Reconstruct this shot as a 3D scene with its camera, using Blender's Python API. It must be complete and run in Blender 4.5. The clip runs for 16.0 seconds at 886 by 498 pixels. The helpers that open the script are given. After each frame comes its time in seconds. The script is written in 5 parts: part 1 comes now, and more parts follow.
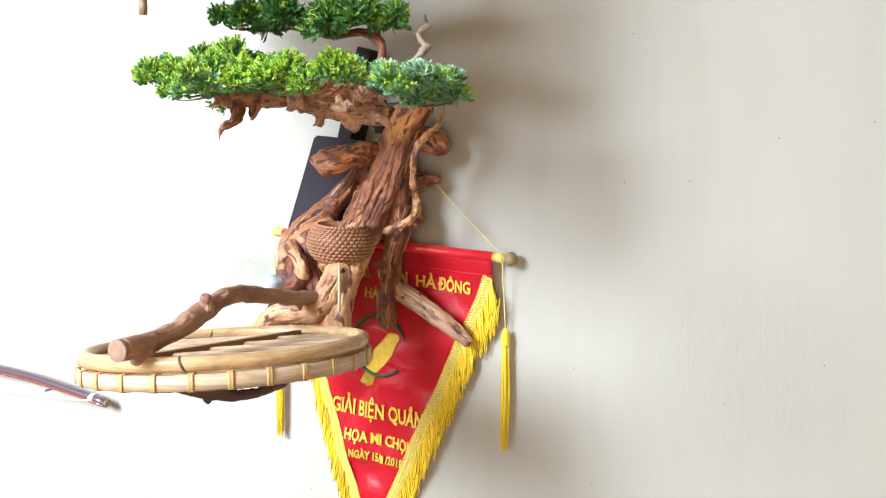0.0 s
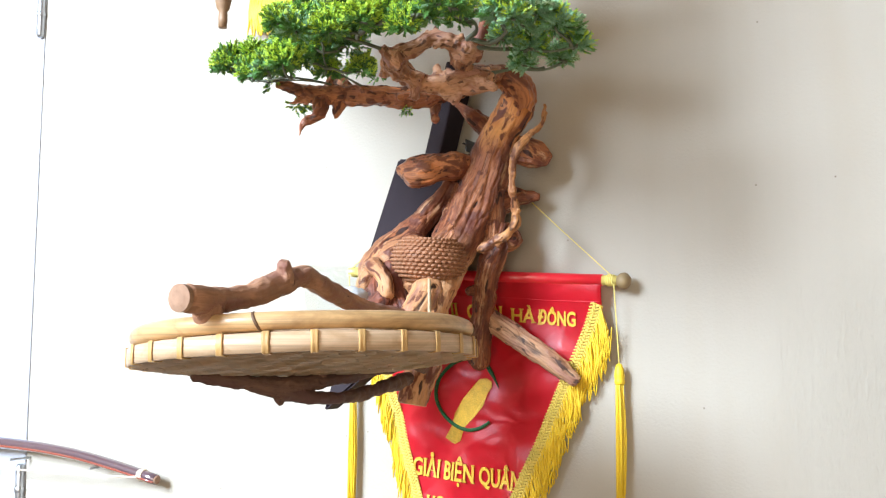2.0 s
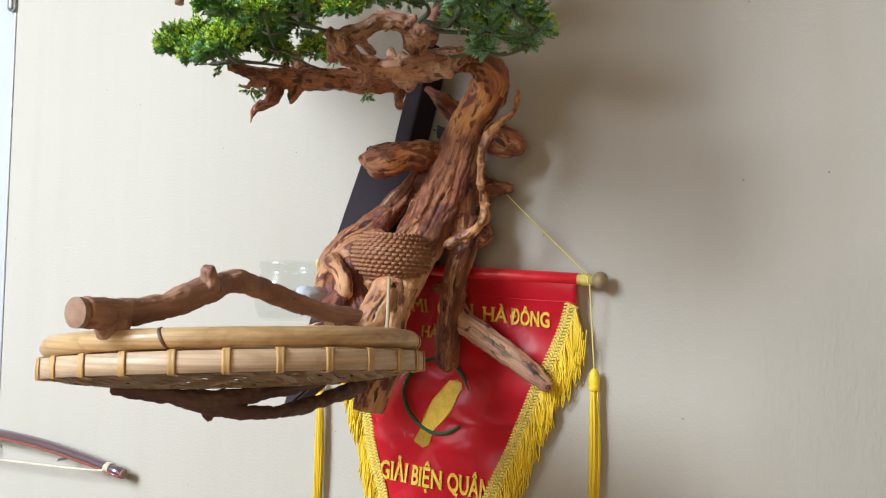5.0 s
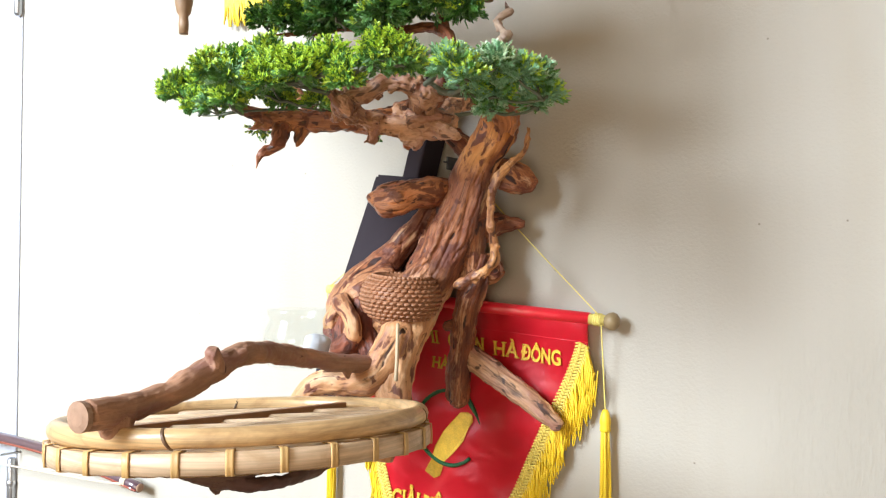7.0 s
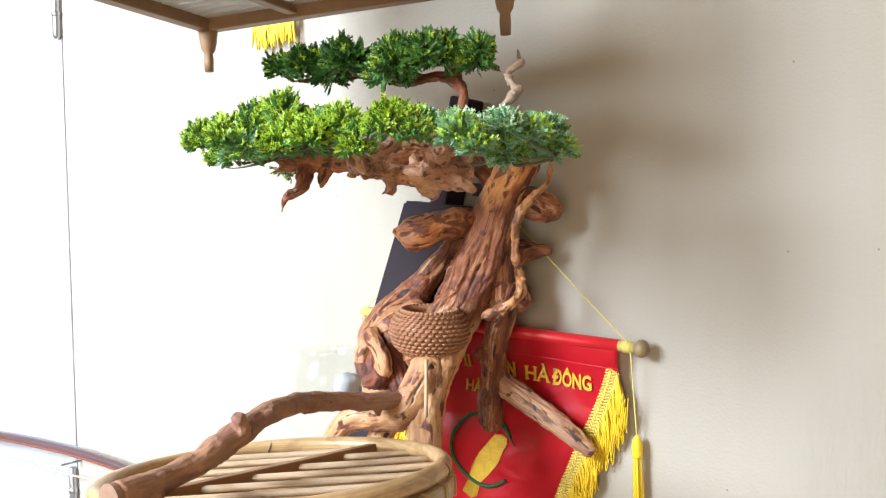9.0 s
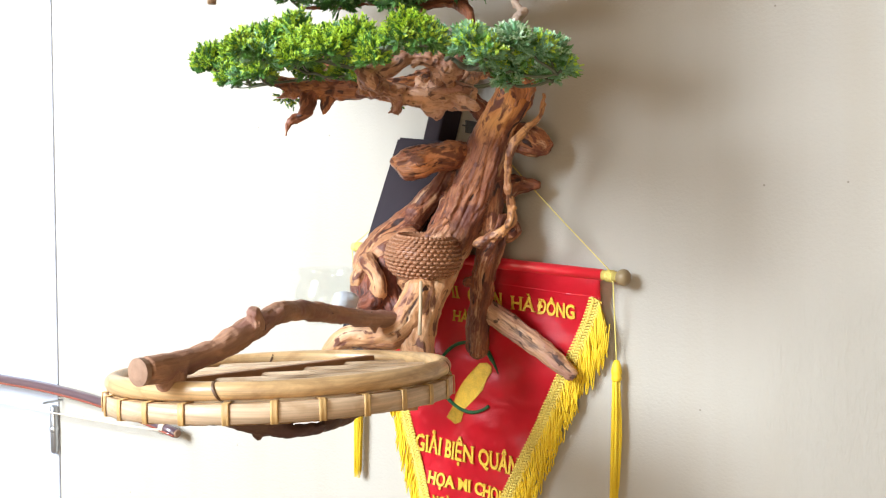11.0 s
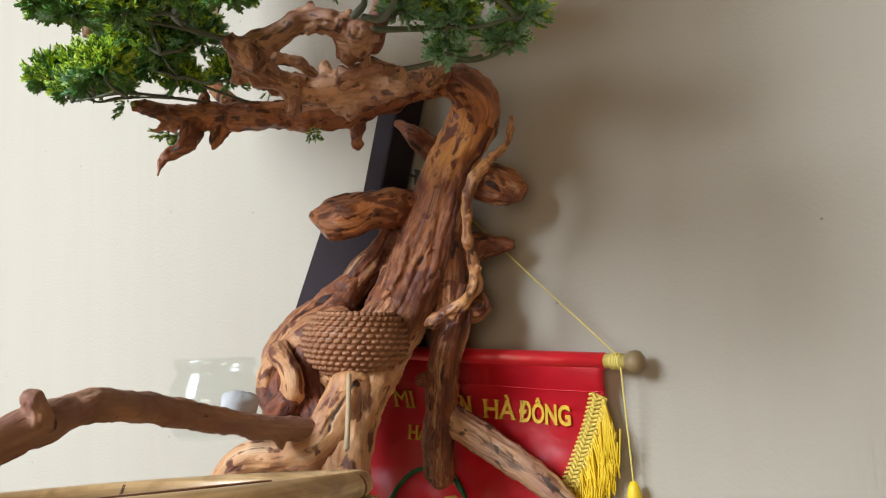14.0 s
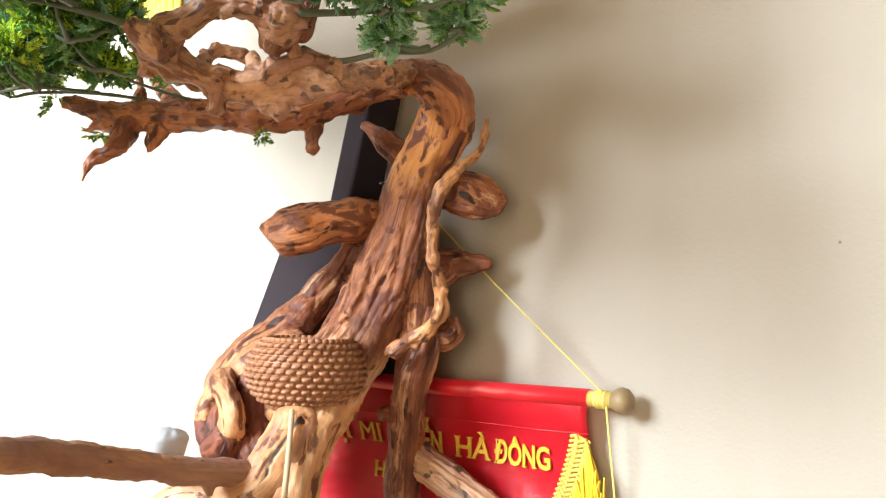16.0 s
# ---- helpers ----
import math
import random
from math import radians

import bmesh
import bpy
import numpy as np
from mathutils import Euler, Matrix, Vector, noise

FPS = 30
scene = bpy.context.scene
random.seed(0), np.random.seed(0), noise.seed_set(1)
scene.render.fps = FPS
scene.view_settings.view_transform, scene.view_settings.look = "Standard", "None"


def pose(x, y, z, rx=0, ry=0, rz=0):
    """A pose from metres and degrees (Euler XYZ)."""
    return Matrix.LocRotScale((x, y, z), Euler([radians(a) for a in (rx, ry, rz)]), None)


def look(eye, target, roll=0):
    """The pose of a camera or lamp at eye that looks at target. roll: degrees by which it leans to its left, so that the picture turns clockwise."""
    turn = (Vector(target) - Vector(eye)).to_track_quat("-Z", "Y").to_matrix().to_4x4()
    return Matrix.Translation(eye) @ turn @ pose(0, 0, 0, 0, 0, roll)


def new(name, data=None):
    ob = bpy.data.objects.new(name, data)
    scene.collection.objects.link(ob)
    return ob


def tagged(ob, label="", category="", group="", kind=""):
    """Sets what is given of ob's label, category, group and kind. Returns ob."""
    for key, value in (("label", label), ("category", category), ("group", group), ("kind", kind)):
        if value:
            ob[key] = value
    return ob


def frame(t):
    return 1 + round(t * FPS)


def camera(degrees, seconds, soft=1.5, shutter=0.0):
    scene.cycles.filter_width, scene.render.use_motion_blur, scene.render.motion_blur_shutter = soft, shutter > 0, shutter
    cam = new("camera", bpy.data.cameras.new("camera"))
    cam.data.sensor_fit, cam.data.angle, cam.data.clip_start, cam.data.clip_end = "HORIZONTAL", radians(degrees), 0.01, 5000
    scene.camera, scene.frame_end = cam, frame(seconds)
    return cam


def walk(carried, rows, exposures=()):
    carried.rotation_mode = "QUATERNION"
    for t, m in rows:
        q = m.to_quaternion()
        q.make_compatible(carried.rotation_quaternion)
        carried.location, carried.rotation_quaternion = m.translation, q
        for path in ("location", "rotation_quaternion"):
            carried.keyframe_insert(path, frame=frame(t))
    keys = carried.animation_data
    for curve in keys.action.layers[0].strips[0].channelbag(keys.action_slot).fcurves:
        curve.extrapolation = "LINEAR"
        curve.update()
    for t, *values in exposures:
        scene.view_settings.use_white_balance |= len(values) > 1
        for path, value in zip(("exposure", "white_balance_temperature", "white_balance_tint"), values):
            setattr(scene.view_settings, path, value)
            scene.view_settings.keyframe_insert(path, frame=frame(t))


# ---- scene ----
cam = camera(53.9, 16.0, 1.2)
PATH = [
    (0, (0.669, -1.122, 1.711), (-0.24, 0.652, 1.549), -0.2),
    (0.5, (0.639, -1.119, 1.694), (-0.265, 0.662, 1.595), -0.4),
    (1, (0.606, -1.07, 1.678), (-0.314, 0.705, 1.651), -0.5),
    (1.5, (0.558, -1.042, 1.608), (-0.402, 0.709, 1.707), -0.5),
    (2, (0.552, -1.023, 1.53), (-0.461, 0.689, 1.739), -0.2),
    (2.5, (0.552, -1.006, 1.533), (-0.482, 0.694, 1.735), 0.3),
    (3, (0.568, -0.976, 1.541), (-0.499, 0.704, 1.742), 1.3),
    (3.5, (0.575, -0.969, 1.546), (-0.497, 0.709, 1.738), 1.6),
    (4, (0.573, -0.956, 1.554), (-0.498, 0.724, 1.73), 0.9),
    (6.5, (0.568, -0.929, 1.608), (-0.463, 0.783, 1.696), 0.4),
    (7, (0.572, -0.927, 1.659), (-0.511, 0.753, 1.7), 0.3),
    (7.5, (0.575, -0.938, 1.678), (-0.56, 0.709, 1.637), 0.4),
    (8, (0.588, -0.93, 1.686), (-0.578, 0.692, 1.605), -0.8),
    (8.5, (0.594, -0.915, 1.717), (-0.589, 0.697, 1.669), -1.4),
    (8.7, (0.599, -0.915, 1.735), (-0.585, 0.696, 1.695), -1.6),
    (10.8, (0.604, -0.953, 1.699), (-0.554, 0.676, 1.62), -0.6),
    (11, (0.598, -0.974, 1.674), (-0.517, 0.685, 1.594), -0.1),
    (11.5, (0.584, -0.974, 1.596), (-0.46, 0.731, 1.645), 0.6),
    (12, (0.633, -0.912, 1.526), (-0.538, 0.7, 1.697), -0.2),
    (12.5, (0.662, -0.855, 1.565), (-0.581, 0.702, 1.741), -0.0),
    (13, (0.608, -0.795, 1.581), (-0.597, 0.788, 1.785), -0.7),
    (13.5, (0.512, -0.741, 1.599), (-0.61, 0.897, 1.833), -1.7),
    (14, (0.483, -0.718, 1.601), (-0.61, 0.935, 1.871), -2.1),
    (14.5, (0.484, -0.699, 1.602), (-0.624, 0.938, 1.903), -1.4),
    (15, (0.491, -0.703, 1.603), (-0.618, 0.933, 1.912), -0.8),
    (15.5, (0.486, -0.706, 1.607), (-0.603, 0.946, 1.904), -0.9),
    (16, (0.476, -0.622, 1.623), (-0.667, 0.996, 1.903), -0.9),
]
walk(cam, [(t, look(eye, target, roll)) for t, eye, target, roll in PATH], [(0, -0.59, 5950, 12), (3.4, -0.71, 6200, 13), (3.75, -1.17, 6250, 13), (4.0, -1.55, 6250, 14), (4.2, -1.6, 6250, 14), (6.3, -0.72, 6300, 13), (13.0, -0.72, 6300, 14), (13.5, -0.9, 6350, 13), (14.0, -1.42, 6550, 13), (14.7, -1.42, 6600, 13), (15.1, -0.43, 6700, 12), (16, -0.29, 6700, 13)])

# ---- light ----
world = bpy.data.worlds.new("sky")
scene.world = world
world.use_nodes = True
wn = world.node_tree.nodes
sky = wn.new("ShaderNodeTexSky")
sky.sky_type, sky.sun_disc, sky.sun_elevation, sky.sun_rotation = "NISHITA", False, radians(38), radians(215)
world.node_tree.links.new(sky.outputs[0], wn["Background"].inputs[0])
wn["Background"].inputs[1].default_value = 0.12


def window_lamp(name, m, width, height, power, colour, spread=180):
    d = bpy.data.lights.new(name, "AREA")
    d.shape, d.size, d.size_y, d.energy, d.color = "RECTANGLE", width, height, power, colour
    d.spread = radians(spread)
    ob = new(name, d)
    ob.matrix_world = m
    return ob


# daylight in the high south window behind, and added fill in an unseen doorway
window_lamp("window_daylight", look((-1.15, -3.42, 2.95), (-1.15, 0.0, 1.25)), 1.6, 1.7, 222, (0.78, 0.91, 1.0), 86)
window_lamp("door_fill", look((1.35, -3.4, 1.4), (0.2, 0.0, 1.6)), 1.1, 2.2, 80, (1.0, 0.85, 0.61))


# ---- materials ----
def mat(name, rough=0.6, metal=0.0, spec=0.5):
    m = bpy.data.materials.new(name)
    m.use_nodes = True
    nt = m.node_tree
    b = nt.nodes["Principled BSDF"]
    b.inputs["Roughness"].default_value = rough
    b.inputs["Metallic"].default_value = metal
    b.inputs["Specular IOR Level"].default_value = spec
    return m, nt, b


def coords(nt, scale=(1, 1, 1), kind="Object"):
    tc, mp = nt.nodes.new("ShaderNodeTexCoord"), nt.nodes.new("ShaderNodeMapping")
    mp.inputs["Scale"].default_value = scale
    nt.links.new(tc.outputs[kind], mp.inputs[0])
    return mp.outputs[0]


def noise_tex(nt, vec, scale, detail=4, rough=0.55, distort=0.0):
    n = nt.nodes.new("ShaderNodeTexNoise")
    n.inputs["Scale"].default_value, n.inputs["Detail"].default_value = scale, detail
    n.inputs["Roughness"].default_value, n.inputs["Distortion"].default_value = rough, distort
    nt.links.new(vec, n.inputs["Vector"])
    return n.outputs["Fac"]


def ramp(nt, fac, stops):
    r = nt.nodes.new("ShaderNodeValToRGB")
    e = r.color_ramp.elements
    while len(e) < len(stops):
        e.new(0.5)
    for el, (p, c) in zip(e, stops):
        el.position, el.color = p, (*c, 1)
    nt.links.new(fac, r.inputs[0])
    return r.outputs[0]


def mix(nt, a, b, fac, mode="MIX"):
    n = nt.nodes.new("ShaderNodeMix")
    n.data_type, n.blend_type = "RGBA", mode
    for k, v in ((0, fac), (6, a), (7, b)):
        if isinstance(v, (int, float)):
            n.inputs[k].default_value = v
        elif isinstance(v, tuple):
            n.inputs[k].default_value = (*v, 1)
        else:
            nt.links.new(v, n.inputs[k])
    return n.outputs[2]


def bump(nt, b, height, strength=0.3, dist=0.002):
    n = nt.nodes.new("ShaderNodeBump")
    n.inputs["Strength"].default_value, n.inputs["Distance"].default_value = strength, dist
    nt.links.new(height, n.inputs["Height"])
    nt.links.new(n.outputs[0], b.inputs["Normal"])


def base(nt, b, col):
    nt.links.new(col, b.inputs["Base Color"])


def plain(name, c, rough=0.6, vary=0.18, scale=60, metal=0.0, stretch=(1, 1, 1), relief=0.15, island=False):
    m, nt, b = mat(name, rough, metal)
    v = coords(nt, stretch)
    n = noise_tex(nt, v, scale)
    n2 = noise_tex(nt, v, scale * 0.17, 2)
    lo, hi = tuple(x * (1 - vary) for x in c), tuple(min(1, x * (1 + vary)) for x in c)
    col = mix(nt, ramp(nt, n, [(0.3, lo), (0.7, hi)]), ramp(nt, n2, [(0.3, lo), (0.7, hi)]), 0.5)
    oi = nt.nodes.new("ShaderNodeNewGeometry" if island else "ShaderNodeObjectInfo")
    rnd = oi.outputs["Random Per Island" if island else "Random"]
    col = mix(nt, col, ramp(nt, rnd, [(0.0, lo), (1.0, hi)]), 0.35)
    base(nt, b, col)
    bump(nt, b, n, relief, 0.001)
    return m


def driftwood(name, light, mid, dark, rough=0.42, patch=0.56, streaks=0.62, pits=0.68, blot=0.42):
    """Old wood along its own grain: soft tone, dark patches, long streaks, small pits."""
    m, nt, b = mat(name, rough, 0.0, 0.4)
    at = nt.nodes.new("ShaderNodeAttribute")
    at.attribute_name = "grain_co"

    def along(k):
        mp = nt.nodes.new("ShaderNodeMapping")
        mp.inputs["Scale"].default_value = (1, 1, k)
        nt.links.new(at.outputs["Vector"], mp.inputs[0])
        return mp.outputs[0]

    fine = noise_tex(nt, along(0.07), 330, 5, 0.6, 0.3)
    wide = noise_tex(nt, along(0.11), 95, 4, 0.55, 0.5)
    big = noise_tex(nt, along(blot), 46 if blot < 0.6 else 60, 4, 0.5, 0.9)
    tone = noise_tex(nt, along(0.3), 42, 3, 0.5, 0.5)
    spot = noise_tex(nt, along(0.45), 150, 2, 0.4, 0.3)
    high = tuple(min(1, x * y) for x, y in zip(light, (1.45, 1.4, 1.3)))
    pink = (light[0] * 0.78, light[1] * 0.68, light[2] * 0.85)
    col = ramp(nt, tone, [(0.36, pink), (0.5, light), (0.66, high)])
    col = mix(nt, col, mid, ramp(nt, big, [(patch, (0, 0, 0)), (patch + 0.05, (0.85, 0.85, 0.85)), (patch + 0.2, (1, 1, 1))]))
    col = mix(nt, col, mid, ramp(nt, fine, [(0.34, (0.6, 0.6, 0.6)), (0.55, (0, 0, 0))]))
    col = mix(nt, col, dark, ramp(nt, wide, [(streaks, (0, 0, 0)), (streaks + 0.09, (0.8, 0.8, 0.8))]))
    col = mix(nt, col, dark, ramp(nt, spot, [(pits, (0, 0, 0)), (pits + 0.05, (0.85, 0.85, 0.85))]))
    base(nt, b, col)
    r = nt.nodes.new("ShaderNodeMapRange")
    r.inputs[3].default_value, r.inputs[4].default_value = rough - 0.12, rough + 0.25
    nt.links.new(wide, r.inputs[0])
    nt.links.new(r.outputs[0], b.inputs["Roughness"])
    bump(nt, b, mix(nt, fine, ramp(nt, wide, [(streaks - 0.1, (1, 1, 1)), (streaks + 0.08, (0, 0, 0))]), 0.5), 0.75, 0.0022)
    return m



def old_trunk(name, zones):
    """Polished old trunk: orange and spotted where it bends over, red-brown and fibrous below, pale and smooth at its foot."""
    m, nt, b = mat(name, 0.45, 0.0, 0.32)
    at = nt.nodes.new("ShaderNodeAttribute")
    at.attribute_name = "grain_co"

    def along(k):
        mp = nt.nodes.new("ShaderNodeMapping")
        mp.inputs["Scale"].default_value = (1, 1, k)
        nt.links.new(at.outputs["Vector"], mp.inputs[0])
        return mp.outputs[0]

    def grey(*stops):
        return [(p, (v, v, v)) for p, v in stops]

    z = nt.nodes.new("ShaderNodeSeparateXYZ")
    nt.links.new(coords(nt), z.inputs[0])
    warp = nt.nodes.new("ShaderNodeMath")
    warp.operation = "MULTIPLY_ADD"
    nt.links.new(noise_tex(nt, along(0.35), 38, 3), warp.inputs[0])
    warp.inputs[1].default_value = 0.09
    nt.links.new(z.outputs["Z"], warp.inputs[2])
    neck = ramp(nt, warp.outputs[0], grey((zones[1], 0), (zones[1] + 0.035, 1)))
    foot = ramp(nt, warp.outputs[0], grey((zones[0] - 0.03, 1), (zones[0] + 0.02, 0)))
    fibre = noise_tex(nt, along(0.045), 480, 5, 0.65, 0.25)
    strand = noise_tex(nt, along(0.09), 85, 4, 0.6, 0.45)
    tone = noise_tex(nt, along(0.3), 40, 4, 0.55, 0.6)
    blot = noise_tex(nt, along(0.5), 78, 4, 0.55, 0.6)
    slit = noise_tex(nt, along(0.22), 88, 2, 0.4, 0.3)
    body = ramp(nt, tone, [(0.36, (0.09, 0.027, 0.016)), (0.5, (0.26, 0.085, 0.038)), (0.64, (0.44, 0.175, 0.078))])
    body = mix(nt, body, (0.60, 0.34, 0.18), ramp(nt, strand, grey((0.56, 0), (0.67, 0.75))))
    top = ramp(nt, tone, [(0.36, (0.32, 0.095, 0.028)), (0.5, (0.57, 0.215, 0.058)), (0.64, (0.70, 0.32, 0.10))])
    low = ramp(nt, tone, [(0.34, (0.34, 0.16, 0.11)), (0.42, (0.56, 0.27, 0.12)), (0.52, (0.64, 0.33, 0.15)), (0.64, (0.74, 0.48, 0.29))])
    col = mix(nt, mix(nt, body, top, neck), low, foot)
    lines = mix(nt, ramp(nt, fibre, grey((0.38, 0.9), (0.51, 0))), (0.3, 0.3, 0.3), mix(nt, neck, foot, 1.0, "ADD"), "MULTIPLY")
    col = mix(nt, col, (0.13, 0.042, 0.024), lines)
    dark = ramp(nt, strand, grey((0.30, 0.9), (0.41, 0)))
    col = mix(nt, col, (0.075, 0.024, 0.015), mix(nt, dark, (0.12, 0.12, 0.12), mix(nt, neck, foot, 1.0, "ADD"), "MULTIPLY"))
    col = mix(nt, col, (0.125, 0.036, 0.022), ramp(nt, blot, grey((0.56, 0), (0.61, 0.85), (0.72, 1))))
    col = mix(nt, col, (0.035, 0.014, 0.011), ramp(nt, slit, grey((0.675, 0), (0.70, 0.95))))
    base(nt, b, col)
    r = nt.nodes.new("ShaderNodeMapRange")
    r.inputs[3].default_value, r.inputs[4].default_value = 0.36, 0.66
    nt.links.new(fibre, r.inputs[0])
    nt.links.new(r.outputs[0], b.inputs["Roughness"])
    h = mix(nt, mix(nt, fibre, strand, 0.45), ramp(nt, slit, grey((0.645, 1), (0.695, 0))), 0.35)
    bump(nt, b, h, 0.8, 0.0024)
    return m


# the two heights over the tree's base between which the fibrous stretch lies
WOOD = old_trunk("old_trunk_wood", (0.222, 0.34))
WOOD_ROOT = old_trunk("root_wood", (0.03, 0.60))
WOOD_LIMB = driftwood("polished_limb", (0.45, 0.178, 0.072), (0.14, 0.045, 0.024), (0.04, 0.013, 0.010), 0.34, 0.525, 0.66, 0.60, 0.75)
WOOD_TIP = driftwood("pale_limb", (0.47, 0.245, 0.13), (0.22, 0.088, 0.045), (0.075, 0.030, 0.019), 0.42, 0.535, 0.63, 0.61, 0.6)
WOOD_VINE = driftwood("vine_wood", (0.50, 0.235, 0.085), (0.15, 0.05, 0.024), (0.06, 0.021, 0.014), 0.40, 0.50, 0.62, 0.60, 0.7)
# darker red than the foot around it, for the hollow knurl
WOOD_MAROON = driftwood("maroon_wood", (0.20, 0.062, 0.034), (0.085, 0.026, 0.018), (0.03, 0.012, 0.010), 0.5, 0.54, 0.62, 0.62)
WOOD_GREY = driftwood("grey_deadwood", (0.36, 0.25, 0.18), (0.30, 0.21, 0.15), (0.12, 0.075, 0.05), 0.55, 0.56, 0.66, 0.68)
WOOD_PALE = driftwood("weathered_root", (0.50, 0.285, 0.165), (0.20, 0.085, 0.046), (0.045, 0.022, 0.018), 0.45, 0.54, 0.585, 0.60)
BARK = driftwood("brown_bark", (0.37, 0.195, 0.12), (0.27, 0.135, 0.082), (0.075, 0.035, 0.026), 0.6, 0.58, 0.68, 0.70)
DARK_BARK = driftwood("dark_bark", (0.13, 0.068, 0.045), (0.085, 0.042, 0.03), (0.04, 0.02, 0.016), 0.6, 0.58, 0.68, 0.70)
CUT = plain("cut_wood_end", (0.28, 0.165, 0.105), 0.85, 0.5, 150, 0, (1, 1, 1), 0.5)


def cane_skin(name, c, stain, rough):
    """Bamboo skin: fine lengthwise lines and brown weather stains."""
    m, nt, b = mat(name, rough, 0.0, 0.5)
    line = noise_tex(nt, coords(nt, (7, 7, 420)), 1.0, 4, 0.6)
    blot = noise_tex(nt, coords(nt, (1, 1, 2.2)), 26, 4, 0.6, 0.8)
    lo, hi = tuple(x * 0.78 for x in c), tuple(min(1, x * 1.15) for x in c)
    col = mix(nt, ramp(nt, line, [(0.35, lo), (0.6, hi)]), stain, ramp(nt, blot, [(0.48, (0, 0, 0)), (0.72, (0.75, 0.75, 0.75))]))
    base(nt, b, col)
    bump(nt, b, line, 0.25, 0.0006)
    return m


BAMBOO = cane_skin("bamboo", (0.58, 0.37, 0.175), (0.27, 0.135, 0.05), 0.32)
BAMBOO_PALE = cane_skin("split_bamboo", (0.60, 0.42, 0.265), (0.40, 0.24, 0.115), 0.45)
CANE = plain("cane_binding", (0.56, 0.34, 0.13), 0.45, 0.25, 120)
STRIP = plain("woven_bamboo_strip", (0.75, 0.56, 0.36), 0.55, 0.25, 80)
BAR = plain("brown_bar", (0.30, 0.14, 0.055), 0.5, 0.25, 70)
NODE = plain("dark_bamboo_node", (0.13, 0.065, 0.03), 0.5, 0.3, 90)
RATTAN = plain("brown_rattan", (0.32, 0.14, 0.066), 0.5, 0.28, 200, 0, (1, 1, 1), 0.3, True)
STICK = plain("pale_stick", (0.46, 0.335, 0.20), 0.6, 0.2, 90, 0, (1, 1, 0.15), 0.2)
BOARD = plain("dark_lacquer", (0.026, 0.017, 0.022), 0.65, 0.3, 25, 0, (1, 1, 0.3), 0.1)
BOARD.node_tree.nodes["Principled BSDF"].inputs["Specular IOR Level"].default_value = 0.18
CAGE_WOOD = plain("cage_wood", (0.27, 0.16, 0.085), 0.5, 0.3, 70, 0, (1, 1, 1), 0.15)
CAGE_BAR = plain("cage_slat", (0.52, 0.50, 0.47), 0.45, 0.15, 80)
GOLD = plain("gold_thread", (0.69, 0.425, 0.038), 0.5, 0.35, 500, 0.0, (1, 1, 1), 0.5)
YELLOW = plain("yellow_yarn", (0.86, 0.56, 0.018), 0.5, 0.25, 300, 0, (1, 1, 0.1), 0.3, True)
BRAID = plain("yellow_braid", (0.80, 0.60, 0.12), 0.5, 0.25, 420, 0, (1, 1, 1), 0.6)
PALE_YELLOW = plain("pale_yellow_cord", (0.76, 0.63, 0.18), 0.6)
GREEN_THREAD = plain("green_thread", (0.008, 0.11, 0.035), 0.5, 0.3, 500, 0, (1, 1, 1), 0.5)
KNOB = plain("turned_wood_knob", (0.27, 0.19, 0.095), 0.5, 0.3, 90)
DARK_STEEL = plain("dark_steel", (0.08, 0.075, 0.07), 0.5, 0.2, 80, 0.6)
STEEL = plain("steel", (0.45, 0.46, 0.48), 0.35, 0.15, 80, 0.9)
DOOR = plain("grey_white_door_paint", (0.43, 0.435, 0.475), 0.4, 0.08, 8, 0, (1, 1, 1), 0.05)
LACQUER_STRIPE = plain("red_lacquer_stripe", (0.24, 0.05, 0.035), 0.2, 0.3, 40, 0, (0.2, 1, 1), 0.05)
LACQUER = plain("dark_red_lacquer", (0.075, 0.035, 0.05), 0.33, 0.3, 30, 0, (0.2, 1, 1), 0.05)
for m in (LACQUER, LACQUER_STRIPE):
    m.node_tree.nodes["Principled BSDF"].inputs["Coat Weight"].default_value = 1.0
    m.node_tree.nodes["Principled BSDF"].inputs["Specular IOR Level"].default_value = 1.0
STRING = plain("twine", (0.6, 0.5, 0.38), 0.8, 0.2, 300)
FLOOR = plain("floor_tile", (0.22, 0.15, 0.10), 0.3, 0.12, 6)
FAR_WALL = plain("beige_wall_paint", (0.56, 0.45, 0.30), 0.8, 0.06, 5)
CEIL = plain("ceiling_paint", (0.56, 0.49, 0.39), 0.8, 0.04, 6)
WIRE = plain("green_wire_stem", (0.11, 0.13, 0.085), 0.55, 0.3, 150)
FILL = plain("white_paper", (0.60, 0.59, 0.62), 0.85, 0.12, 120)


def satin():
    m, nt, b = mat("red_satin", 0.3, 0.0, 0.9)
    v = coords(nt)
    n = noise_tex(nt, v, 14, 3)
    base(nt, b, ramp(nt, n, [(0.3, (0.72, 0.012, 0.026)), (0.7, (0.84, 0.020, 0.042))]))
    w = noise_tex(nt, coords(nt, (1, 1, 6)), 420, 2)
    crease = noise_tex(nt, coords(nt, (1, 1, 1.5)), 17, 1, 0.5, 0.8)
    bump(nt, b, mix(nt, w, crease, 0.97), 0.5, 0.008)
    b.inputs["Sheen Weight"].default_value = 0.15
    b.inputs["Sheen Roughness"].default_value = 0.3
    return m


RED = satin()


